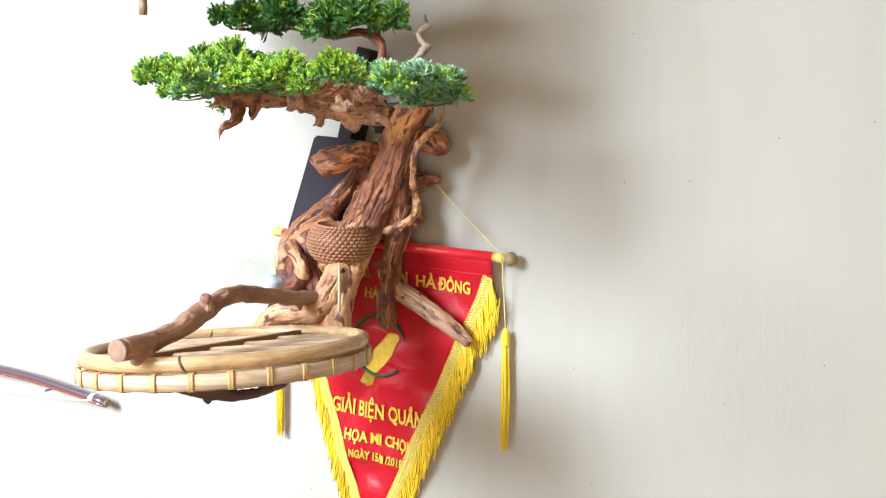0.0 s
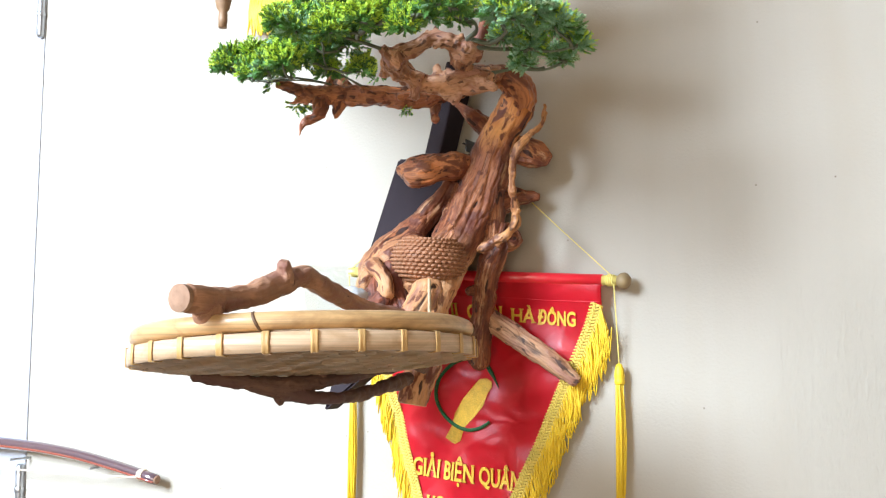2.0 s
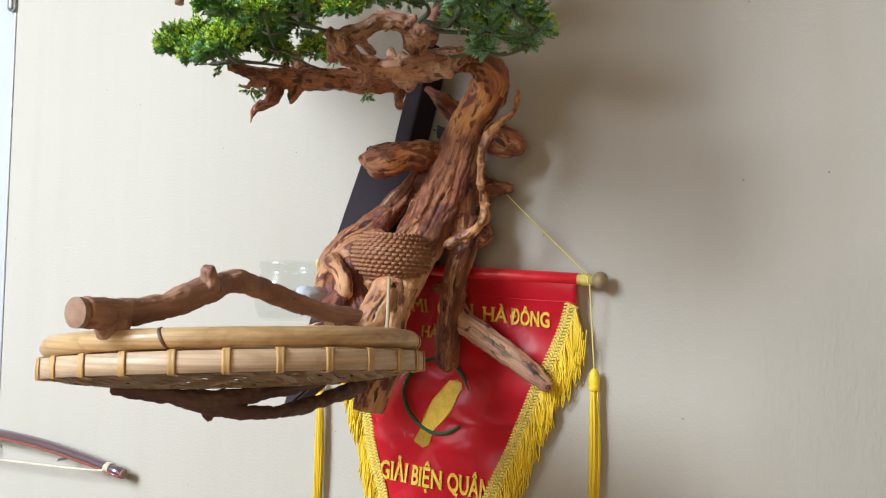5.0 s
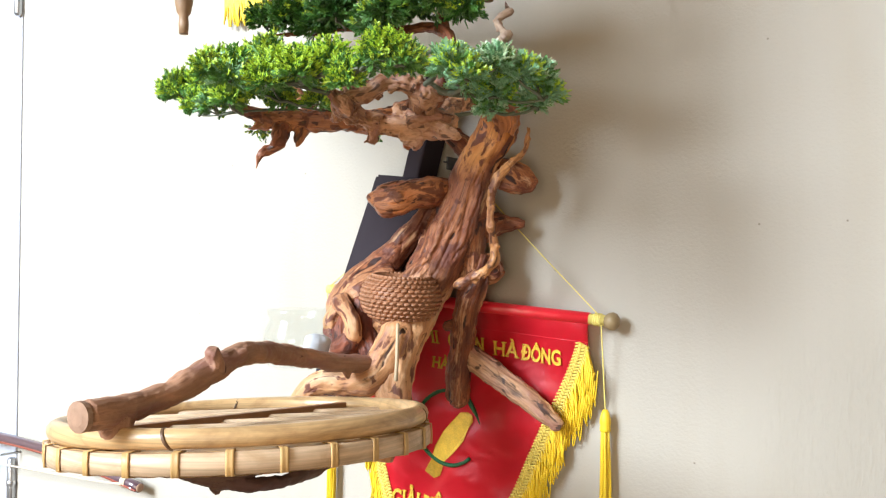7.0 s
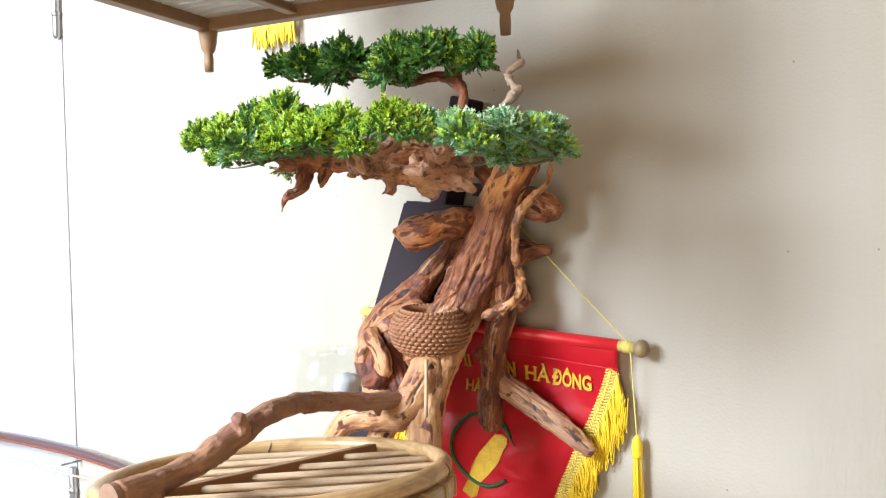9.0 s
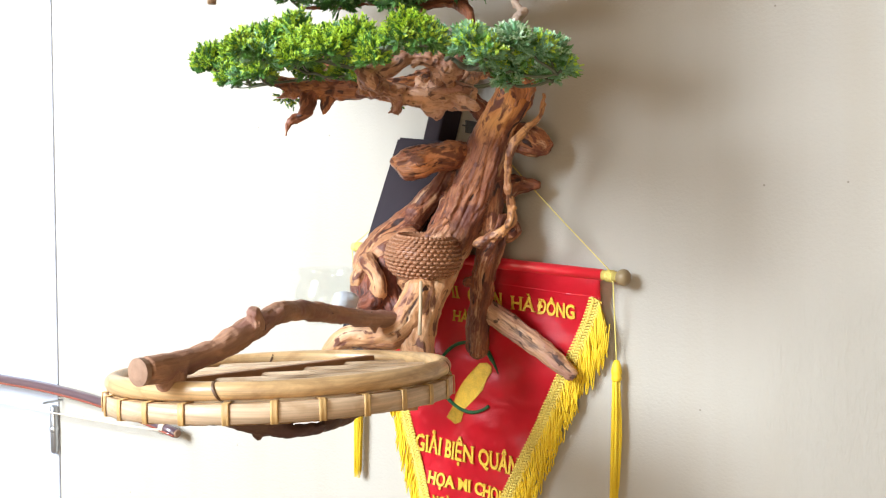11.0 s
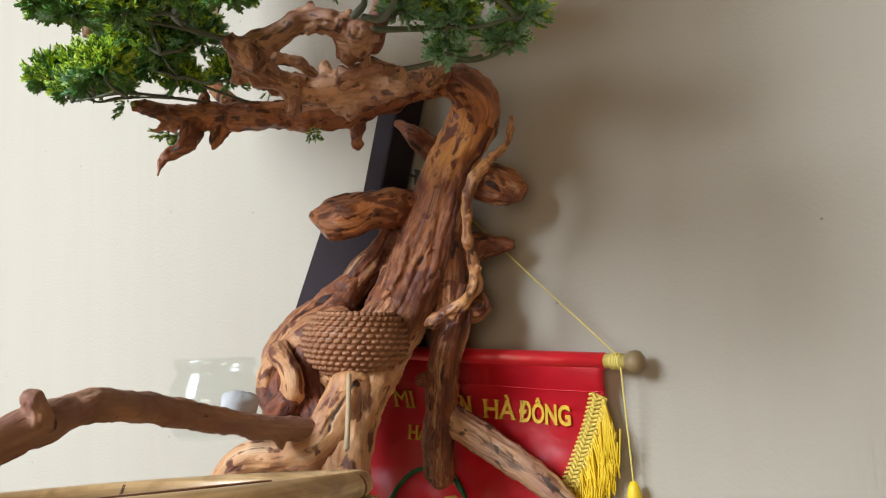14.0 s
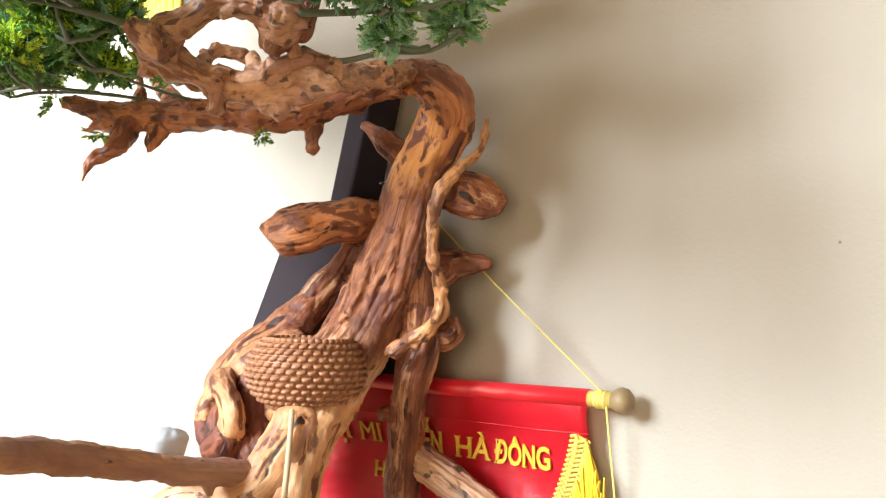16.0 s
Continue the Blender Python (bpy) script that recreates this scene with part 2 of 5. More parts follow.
def leaf(name, lo, hi):
    m, nt, b = mat(name, 0.42, 0.0, 0.5)
    g = nt.nodes.new("ShaderNodeNewGeometry")
    o = nt.nodes.new("ShaderNodeObjectInfo")
    col = mix(nt, ramp(nt, g.outputs["Random Per Island"], [(0, lo), (1, hi)]), ramp(nt, o.outputs["Random"], [(0, lo), (1, hi)]), 0.3)
    base(nt, b, col)
    return m


LEAF = leaf("green_leaf", (0.042, 0.145, 0.03), (0.14, 0.33, 0.06))
LEAF_BLUE = leaf("blue_green_leaf", (0.10, 0.28, 0.13), (0.30, 0.52, 0.30))
LEAF_TIP = leaf("yellow_green_tip", (0.33, 0.55, 0.028), (0.58, 0.74, 0.07))
LEAF_PALE = leaf("pale_blue_green_tip", (0.40, 0.60, 0.36), (0.62, 0.76, 0.52))
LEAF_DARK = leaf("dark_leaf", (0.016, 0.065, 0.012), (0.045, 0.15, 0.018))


def wall_paint():
    m, nt, b = mat("cream_wall_paint", 0.7, 0.0, 0.3)
    v = coords(nt)
    big = noise_tex(nt, coords(nt, (1.0, 1, 0.5)), 1.6, 4)
    col = ramp(nt, big, [(0.3, (0.415, 0.372, 0.308)), (0.7, (0.445, 0.402, 0.338))])
    stain = noise_tex(nt, coords(nt, (4, 1, 0.6)), 3.2, 3)
    col = mix(nt, col, (0.405, 0.342, 0.26), ramp(nt, stain, [(0.56, (0, 0, 0)), (0.76, (0.35, 0.35, 0.35))]))
    vo = nt.nodes.new("ShaderNodeTexVoronoi")
    vo.voronoi_dimensions = "2D"
    vo.inputs["Scale"].default_value = 5.2
    turn = nt.nodes.new("ShaderNodeMapping")
    turn.inputs["Rotation"].default_value = (radians(90), 0, 0)
    nt.links.new(v, turn.inputs[0])
    nt.links.new(turn.outputs[0], vo.inputs["Vector"])
    streak = noise_tex(nt, coords(nt, (26, 1, 0.5)), 1.0, 3)
    col = mix(nt, col, (0.37, 0.322, 0.255), ramp(nt, streak, [(0.45, (0, 0, 0)), (0.7, (0.13, 0.13, 0.13))]))
    col = mix(nt, col, (0.12, 0.085, 0.06), ramp(nt, vo.outputs["Distance"], [(0.0025, (0.85, 0.85, 0.85)), (0.0055, (0, 0, 0))]))
    fine = noise_tex(nt, v, 260, 3)
    rough = noise_tex(nt, coords(nt, (1.5, 1, 0.5)), 55, 4, 0.6, 0.6)
    patch = ramp(nt, noise_tex(nt, v, 3.5, 2), [(0.45, (0.1, 0.1, 0.1)), (0.65, (1, 1, 1))])
    h = mix(nt, fine, mix(nt, rough, patch, 1.0, "MULTIPLY"), 0.6)
    # a patch of flaking, trowelled plaster low on the wall
    far = nt.nodes.new("ShaderNodeVectorMath")
    far.operation = "DISTANCE"
    far.inputs[1].default_value = (0.50, 0.0, 1.47)
    nt.links.new(v, far.inputs[0])
    near = ramp(nt, far.outputs["Value"], [(0.04, (1, 1, 1)), (0.17, (0, 0, 0))])
    flake = noise_tex(nt, coords(nt, (3.2, 1, 0.7)), 60, 5, 0.7, 1.0)
    worn = mix(nt, near, ramp(nt, flake, [(0.5, (0, 0, 0)), (0.62, (0.16, 0.16, 0.16))]), 1.0, "MULTIPLY")
    base(nt, b, mix(nt, col, (0.325, 0.285, 0.225), worn))
    h = mix(nt, h, mix(nt, flake, (6, 6, 6), 1.0, "MULTIPLY"), near)
    bump(nt, b, h, 0.36, 0.004)
    return m


WALL = wall_paint()


def glass():
    m, nt, b = mat("clear_glass", 0.03)
    clear, gloss, both = (nt.nodes.new("ShaderNode" + k) for k in ("BsdfTransparent", "BsdfGlossy", "MixShader"))
    clear.inputs[0].default_value = (0.975, 0.986, 0.983, 1)
    gloss.inputs["Roughness"].default_value = 0.12
    both.inputs[0].default_value = 0.03
    nt.links.new(clear.outputs[0], both.inputs[1])
    nt.links.new(gloss.outputs[0], both.inputs[2])
    nt.links.new(both.outputs[0], nt.nodes["Material Output"].inputs[0])
    nt.nodes.remove(b)
    return m


GLASS = glass()


# ---- building blocks ----
def thing(name, at, label, category, group="", kind=""):
    ob = new(name)
    ob.location = at
    ob.empty_display_size = 0.03
    bpy.context.view_layer.update()
    return tagged(ob, label, category, group, kind)


def place_of(ob):
    m = Matrix.Identity(4)
    while ob:
        m = ob.matrix_basis @ m if ob.parent is None else ob.matrix_parent_inverse @ ob.matrix_basis @ m
        ob = ob.parent
    return m


def part(name, bm, material, parent=None, label="", smooth=True, m=None, kind=""):
    """Links a bmesh in world coordinates (or in those of m) as one mesh under its parent."""
    me = bpy.data.meshes.new(name)
    if m is not None:
        bm.transform(m)
    if parent is not None:
        bm.transform(place_of(parent).inverted())
    bm.normal_update()
    bm.to_mesh(me)
    bm.free()
    for mt in material if isinstance(material, (list, tuple)) else [material]:
        me.materials.append(mt)
    if smooth:
        me.shade_smooth()
    ob = new(name, me)
    ob.parent = parent
    return tagged(ob, label, kind=kind)


def shared(name, me, parent, m):
    """One more piece on a mesh that exists, at the pose m in the world."""
    ob = new(name, me)
    ob.parent = parent
    ob.matrix_basis = place_of(parent).inverted() @ m
    return ob


def box(bm, x0, x1, y0, y1, z0, z1, bevel=0.0):
    r = bmesh.ops.create_cube(bm, size=1, matrix=Matrix.Translation(((x0 + x1) / 2, (y0 + y1) / 2, (z0 + z1) / 2)) @ Matrix.Diagonal((x1 - x0, y1 - y0, z1 - z0, 1)))
    if bevel:
        es = list({e for v in r["verts"] for e in v.link_edges})
        bmesh.ops.bevel(bm, geom=es, offset=bevel, segments=2, affect="EDGES", profile=0.5)
    return bm


def spline(pts, n):
    """Points and radii along a smooth line through the given ones, n steps between each two."""
    p = [np.array(q, float) for q in pts]
    p = [2 * p[0] - p[1]] + p + [2 * p[-1] - p[-2]]
    out = []
    for i in range(1, len(p) - 2):
        a, b, c, d = p[i - 1 : i + 3]
        for k in range(n):
            t = k / n
            out.append(0.5 * (2 * b + (c - a) * t + (2 * a - 5 * b + 4 * c - d) * t * t + (3 * b - a - 3 * c + d) * t**3))
    out.append(p[-2])
    return out


def tube(bm, pts, segs=10, n=4, rough=0.0, seed=0, round_end=True, flat=1.0):
    """A tapered tube through (x, y, z, radius)."""
    line = spline(pts, n) if n > 1 else [np.array(q, float) for q in pts]
    if round_end:
        for end, nxt in ((0, 1), (-1, -2)):
            e, o = line[end], line[nxt]
            d = e[:3] - o[:3]
            d = d / (np.linalg.norm(d) + 1e-9)
            cap = np.r_[e[:3] + d * e[3] * 0.6, e[3] * 0.62]
            line = [cap] + line if end == 0 else line + [cap]
    ref = None
    rings = []
    for i, q in enumerate(line):
        a, b = line[max(0, i - 1)][:3], line[min(len(line) - 1, i + 1)][:3]
        t = Vector(b - a).normalized()
        if ref is None:
            ref = t.cross(Vector((0, 0, 1)) if abs(t.z) < 0.9 else Vector((1, 0, 0))).normalized()
        ref = (ref - t * ref.dot(t)).normalized()
        side = t.cross(ref)
        ring = []
        for k in range(segs):
            w = 2 * math.pi * k / segs
            r = max(q[3], 0.0004)
            v = Vector(q[:3]) + (ref * math.cos(w) + side * math.sin(w) * flat) * r
            if rough:
                v += (ref * math.cos(w) + side * math.sin(w)) * noise.noise(v * 60 + Vector((seed, 0, 0))) * rough
            ring.append(bm.verts.new(v))
        rings.append(ring)
    for a, b in zip(rings, rings[1:]):
        for k in range(segs):
            bm.faces.new((a[k], a[(k + 1) % segs], b[(k + 1) % segs], b[k]))
    bm.faces.new(list(reversed(rings[0])))
    bm.faces.new(rings[-1])
    return bm


def lathe(bm, profile, segs=48, m=None):
    rings = []
    for r, z in profile:
        rings.append([bm.verts.new((r * math.cos(2 * math.pi * k / segs), r * math.sin(2 * math.pi * k / segs), z)) for k in range(segs)])
    for a, b in zip(rings, rings[1:]):
        for k in range(segs):
            bm.faces.new((a[k], a[(k + 1) % segs], b[(k + 1) % segs], b[k]))
    if profile[0][0] > 1e-4:
        bm.faces.new(list(reversed(rings[0])))
    if profile[-1][0] > 1e-4:
        bm.faces.new(rings[-1])
    bmesh.ops.remove_doubles(bm, verts=bm.verts, dist=1e-6)
    if m is not None:
        bm.transform(m)
    return bm


def fused(bm, voxel):
    """The tubes of a bmesh grown into one skin."""
    me = bpy.data.meshes.new("skin")
    bm.to_mesh(me)
    bm.free()
    ob = new("skin", me)
    md = ob.modifiers.new("skin", "REMESH")
    md.mode, md.voxel_size, md.adaptivity = "VOXEL", voxel, 0.0
    sm = ob.modifiers.new("soft", "SMOOTH")
    sm.factor, sm.iterations = 0.5, 2
    dg = bpy.context.evaluated_depsgraph_get()
    done = bpy.data.meshes.new_from_object(ob.evaluated_get(dg))
    out = bmesh.new()
    out.from_mesh(done)
    bpy.data.objects.remove(ob)
    return out


def carve(bm, lumps, size=38.0, seed=0.0):
    """Soft lumps all over a skin."""
    bm.normal_update()
    off = Vector((seed, seed * 0.7, seed * 1.3))
    shift = [v.normal * lumps * (noise.noise(v.co * size + off) + 0.5 * noise.noise(v.co * size * 2.3 + off)) for v in bm.verts]
    for v, s in zip(bm.verts, shift):
        v.co += s
    return bm


def along_grain(bm, lines):
    """Gives every vertex its place in the wood's own grain: across, across and along the nearest line."""
    P, R, T, A, S = [], [], [], [], []
    for i, l in enumerate(lines):
        fine = spline(l, 8)
        run, ref = 0.37 * i, None
        for k, q in enumerate(fine):
            a, c = fine[max(0, k - 1)][:3], fine[min(len(fine) - 1, k + 1)][:3]
            t = Vector(c - a).normalized()
            if ref is None:
                ref = t.cross(Vector((0, 1, 0.1))).normalized()
            ref = (ref - t * ref.dot(t)).normalized()
            if k:
                run += float(np.linalg.norm(q[:3] - fine[k - 1][:3]))
            P.append(q[:3]), R.append(q[3]), T.append(t), A.append(ref), S.append(run)
    P, R = np.array(P), np.maximum(np.array(R), 0.003)
    T, A, S = np.array(T), np.array(A), np.array(S)
    B = np.cross(T, A)
    co = np.array([v.co for v in bm.verts])
    out = np.empty_like(co)
    for i in range(0, len(co), 4000):
        d = co[i : i + 4000, None, :] - P[None]
        k = np.argmin(np.linalg.norm(d, axis=2) - R[None], axis=1)
        e = d[np.arange(len(k)), k]
        out[i : i + 4000, 0] = (e * A[k]).sum(1)
        out[i : i + 4000, 1] = (e * B[k]).sum(1)
        out[i : i + 4000, 2] = (e * T[k]).sum(1) + S[k]
    lay = bm.verts.layers.float_vector.new("grain_co")
    for v, g in zip(bm.verts, out):
        v[lay] = Vector(g)
    return lay


def groove(bm, lay, depth, fine, size=95.0, stretch=0.13, seed=0.0, calm=False):
    """Fissures that run along the grain, deep in some stretches and faint in others."""
    bm.normal_update()
    off = Vector((seed, seed * 0.7, seed * 1.3))
    shift = []
    for v in bm.verts:
        g = v[lay]
        q = Vector((g.x, g.y, g.z * stretch)) * size + off
        f = 1.0 - min(1.0, abs(noise.noise(q) + 0.35 * noise.noise(q * 2.1)) * 3.2)
        h = 1.0 - min(1.0, abs(noise.noise(q * 2.7 + off)) * 3.0)
        where = min(1.0, max(0.15, 0.65 + 1.3 * noise.noise(Vector((g.x, g.y, g.z * 0.6)) * 26 + off)))
        where *= min(1.0, max(0.22, (1.79 - v.co.z) / 0.05), max(0.3, (v.co.z - 1.575) / 0.04)) if calm else 1.0
        shift.append(v.normal * -(depth * f * f * where + fine * h * where))
    for v, s in zip(bm.verts, shift):
        v.co += s
    return bm


# ---- the room ----
def structure(name, bm, material, label, smooth=False):
    ob = part(name, bm, material, None, "", smooth)
    return tagged(ob, label, "", "", "structure")


X0, X1, Y0, ROOM_TOP = -2.0, 3.2, -3.4, 3.8
DOOR_X, DOOR_TOP = -0.951, 2.42
wall = bmesh.new()
box(wall, DOOR_X, X1, 0.0, 0.16, 0.0, ROOM_TOP)
box(wall, X0, DOOR_X - 0.86, 0.0, 0.16, 0.0, ROOM_TOP) if DOOR_X - 0.86 > X0 else None
box(wall, DOOR_X - 0.86, DOOR_X, 0.0, 0.16, DOOR_TOP, ROOM_TOP)
structure("wall_north", wall, WALL, "cream painted plaster wall with fine specks")
structure("wall_west", box(bmesh.new(), X0 - 0.16, X0, Y0, 0.16, 0, ROOM_TOP), FAR_WALL, "beige painted side wall")
structure("wall_east", box(bmesh.new(), X1, X1 + 0.16, Y0, 0.16, 0, ROOM_TOP), FAR_WALL, "beige painted side wall")
b = bmesh.new()
box(b, X0 - 0.16, -1.93, Y0 - 0.16, Y0, 0, ROOM_TOP)
box(b, -1.93, -0.36, Y0 - 0.16, Y0, 0, 2.32)
box(b, -1.93, -0.36, Y0 - 0.16, Y0, 3.72, ROOM_TOP)
box(b, -0.36, 0.75, Y0 - 0.16, Y0, 0, ROOM_TOP)
box(b, 1.95, X1 + 0.16, Y0 - 0.16, Y0, 0, ROOM_TOP)
box(b, 0.75, 1.95, Y0 - 0.16, Y0, 2.55, ROOM_TOP)
structure("wall_south", b, FAR_WALL, "beige painted wall with a high window and an added doorway")
structure("floor", box(bmesh.new(), X0 - 0.16, X1 + 0.16, Y0 - 0.16, 0.16, -0.1, 0), FLOOR, "plain tiled floor")
structure("ceiling", box(bmesh.new(), X0 - 0.16, X1 + 0.16, Y0 - 0.16, 0.16, ROOM_TOP, ROOM_TOP + 0.12), CEIL, "white ceiling")

# the grey-blue door leaf, with its jamb and hinges
door = thing("door_1", (DOOR_X - 0.35, 0.03, 0), "closed grey-white painted metal door leaf", "door", "", "structure")
b = box(bmesh.new(), DOOR_X - 0.856, DOOR_X - 0.0165, 0.008, 0.055, 0.005, DOOR_TOP - 0.006, 0.003)
part("door_leaf", b, DOOR, door, "grey-white painted leaf", False)
part("jamb", box(bmesh.new(), DOOR_X - 0.0145, DOOR_X - 0.001, -0.003, 0.07, 0.0, DOOR_TOP - 0.004, 0.002), DOOR, door, "grey painted steel jamb", False)
for z in (0.36, 1.26, 2.165):
    b = bmesh.new()
    tube(b, [(DOOR_X - 0.006, -0.008, z - 0.042, 0.0075), (DOOR_X - 0.006, -0.008, z + 0.042, 0.0075)], 10, 1)
    tube(b, [(DOOR_X - 0.006, -0.008, z - 0.003, 0.009), (DOOR_X - 0.006, -0.008, z + 0.003, 0.009)], 10, 1)
    part("hinge", b, STEEL, door, "steel barrel hinge")


# ---- the red prize pennant ----
ROD = Vector((0.003, -0.02, 1.6143))
TILT = pose(ROD.x, ROD.y, ROD.z, 0, 3.95, 0)
DOWN = (TILT.to_3x3().inverted() @ Vector((0, 0, -1))).normalized()
HALF, SIDE_V, APEX = 0.180, -0.03, -0.485


def cloth_y(u, v):
    """How far the satin stands off, along the pennant's own plane."""
    w = 0.0034 * math.sin(u * 30 + v * 17) * math.sin(v * 19 + 1.2) + 0.0021 * math.sin(u * 61 - v * 43)
    w += 0.0042 * noise.noise(Vector((u * 24, v * 24, 3.1)))
    return 0.010 - 0.0135 * math.exp(-((v / 0.03) ** 2)) + w * min(1.0, -v / 0.03 if v < 0 else 0)


def edge_u(v):
    return HALF if v > SIDE_V else HALF * (v - APEX) / (SIDE_V - APEX)


def pennant(group):
    th = thing("pennant", ROD, "red satin prize pennant with yellow fringe hung on the wall", "pennant", group)
    b = bmesh.new()
    rows = 90
    grid = []
    for i in range(rows + 1):
        v = 0.006 + (APEX + 0.004 - 0.006) * i / rows
        e = edge_u(min(v, 0))
        grid.append([b.verts.new((e * (2 * j / 60 - 1), cloth_y(e * (2 * j / 60 - 1), v), v)) for j in range(61)])
    for a, c in zip(grid, grid[1:]):
        for j in range(60):
            b.faces.new((a[j], c[j], c[j + 1], a[j + 1]))
    bmesh.ops.solidify(b, geom=b.faces[:], thickness=0.0011)
    cloth = part("cloth", b, RED, th, "red satin with soft folds", True, TILT)
    b = bmesh.new()
    tube(b, [(-HALF, 0, 0, 0.0072), (HALF, 0, 0, 0.0072)], 14, 1, 0, 0, False)
    part("rod_sleeve", b, RED, th, "red satin sleeve sewn round the rod", True, TILT)
    b = bmesh.new()
    line = [HALF * (2 * k / 40 - 1) for k in range(41)]
    tube(b, [(u, cloth_y(u, -0.0268) - 0.0009, -0.0268 + 0.0006 * math.sin(40 * u), 0.0003) for u in line], 5, 1, 0, 0, False)
    part("hem_seam", b, RED, cloth, "stitched seam", True, TILT)
    b = bmesh.new()
    tube(b, [(-0.2, 0, 0, 0.006), (0.2, 0, 0, 0.006)], 12, 1, 0, 0, False)
    part("rod", b, PALE_YELLOW, th, "yellow painted rod", True, TILT)
    for s in (-1, 1):
        k = lathe(bmesh.new(), [(0.0, -0.012), (0.005, -0.0112), (0.0082, -0.007), (0.0092, -0.002), (0.0085, 0.003), (0.0066, 0.007), (0.0052, 0.0095), (0.0, 0.0098)], 20)
        if s > 0:
            part("knob", k, KNOB, th, "turned wooden end knob", True, TILT @ pose(s * 0.2055, 0, 0, 0, -90 * s, 0) @ Matrix.Diagonal((1.1, 1.1, 0.74, 1)))
        b = bmesh.new()
        for q in range(4):
            c = lathe(bmesh.new(), [(0.0062, -0.0012), (0.0076, 0), (0.0062, 0.0012)], 14, TILT @ pose(s * (0.1865 + 0.0024 * q), 0, 0, 0, 90, 0))
            tmp = bpy.data.meshes.new("t")
            c.to_mesh(tmp), c.free()
            b.from_mesh(tmp)
        part("cord_wrap", b, PALE_YELLOW, th, "wound yellow cord")
    # hanging cord up to a nail
    peak = Vector((0.01, -0.012, 1.782))
    b = bmesh.new()
    for s in (-1, 1):
        a = TILT @ Vector((s * 0.192, -0.005, 0.006))
        tube(b, [(*a, 0.0007), (*(a.lerp(peak, 0.5) + Vector((0, 0, -0.002))), 0.0007), (*peak, 0.0007)], 6, 4)
    part("hanging_cord", b, PALE_YELLOW, th, "pale yellow hanging cord")
    # braid and fringe down both slanting edges
    gv = DOWN
    for s in (-1, 1):
        b, fr = bmesh.new(), bmesh.new()
        a, z = Vector((s * (HALF - 0.002), 0, SIDE_V - 0.0)), Vector((0, 0, APEX))
        along = (z - a).normalized()
        out = Vector((-along.z, 0, along.x)) * (1 if s > 0 else -1)
        if out.x * s < 0:
            out = -out
        n = 118
        for i in range(n):
            p = a.lerp(z, (i + 0.5) / n)
            y = cloth_y(p.x, p.z) - 0.0025
            for k, (off, r) in enumerate(((-0.0095, 0.0016), (-0.0055, 0.0020), (-0.0008, 0.0020), (0.0030, 0.0016))):
                q = p + out * off + along * (0.0016 if k % 2 else 0)
                lean = out * (0.0022 if k % 2 else -0.0022)
                tube(b, [(q.x - along.x * 0.0016 - lean.x, y, q.z - along.z * 0.0016 - lean.z, r * 0.8), (q.x + along.x * 0.0016 + lean.x, y - 0.0006, q.z + along.z * 0.0016 + lean.z, r * 0.8)], 5, 1, 0, 0, False)
        for i in range(n):  # the ribbon under the stitches
            p, q = a.lerp(z, i / n), a.lerp(z, (i + 1) / n)
            b.faces.new([b.verts.new((c.x + out.x * o, cloth_y(c.x, c.z) - 0.0014, c.z + out.z * o)) for c, o in ((p, -0.0115), (q, -0.0115), (q, 0.0045), (p, 0.0045))])
        rnd = random.Random(5 + s)
        m = 430
        for i in range(m):
            f = ((i + rnd.random()) / m) ** 1.12
            p = a.lerp(z, f) + out * 0.002
            y = cloth_y(p.x, p.z) - 0.001 + rnd.uniform(-0.003, 0.0015)
            length = rnd.uniform(0.030, 0.047) * (1.25 if f < 0.12 else 1.0)
            sway = rnd.uniform(-0.005, 0.006)
            drift = out * rnd.uniform(0.001, 0.009)
            mid = p + gv * length * 0.5 + drift
            end = p + gv * length + drift * 1.1 + Vector((sway, 0, 0))
            bow = rnd.uniform(-0.0035, 0.001)
            q = [(p.x, y, p.z, 0.0008), (mid.x, y + bow, mid.z, 0.0010), (end.x, y + bow, end.z, 0.0008)]
            if rnd.random() < 0.8:  # a loop that turns back up
                up = end - gv * length * rnd.uniform(0.3, 0.7) + Vector((rnd.uniform(0.002, 0.005), 0, 0))
                q.append((up.x, y + bow - 0.002, up.z, 0.0009))
            tube(fr, q, 4, 3)
        part("braid", b, BRAID, th, "woven yellow braid edging", True, TILT)
        part("fringe", fr, YELLOW, th, "bright yellow looped fringe", True, TILT, "stuff")
    # tassels hang plumb from the rod's ends
    for s in (-1, 1):
        t0 = TILT @ Vector((s * 0.1965, -0.006, -0.005))
        head = Vector((t0.x, -0.014, t0.z - (0.097 if s > 0 else 0.155)))
        b = bmesh.new()
        tube(b, [(*t0, 0.0008), (*(t0.lerp(head, 0.5)), 0.0008), (*head, 0.0008)], 5, 3)
        cord = part("tassel_cord", b, PALE_YELLOW, th, "thin yellow cord")
        b = lathe(bmesh.new(), [(0.0, 0.004), (0.004, 0.003), (0.0068, -0.002), (0.0085, -0.009), (0.0088, -0.013), (0.0078, -0.017), (0.0084, -0.0185), (0.0084, -0.0225), (0.0070, -0.024), (0.0, -0.024)], 18)
        part("tassel_head", b, YELLOW, cord, "yellow knotted tassel head", True, Matrix.Translation(head) @ Matrix.Diagonal((0.72, 0.72, 0.9, 1)))
        b = bmesh.new()
        rnd = random.Random(9 + s)
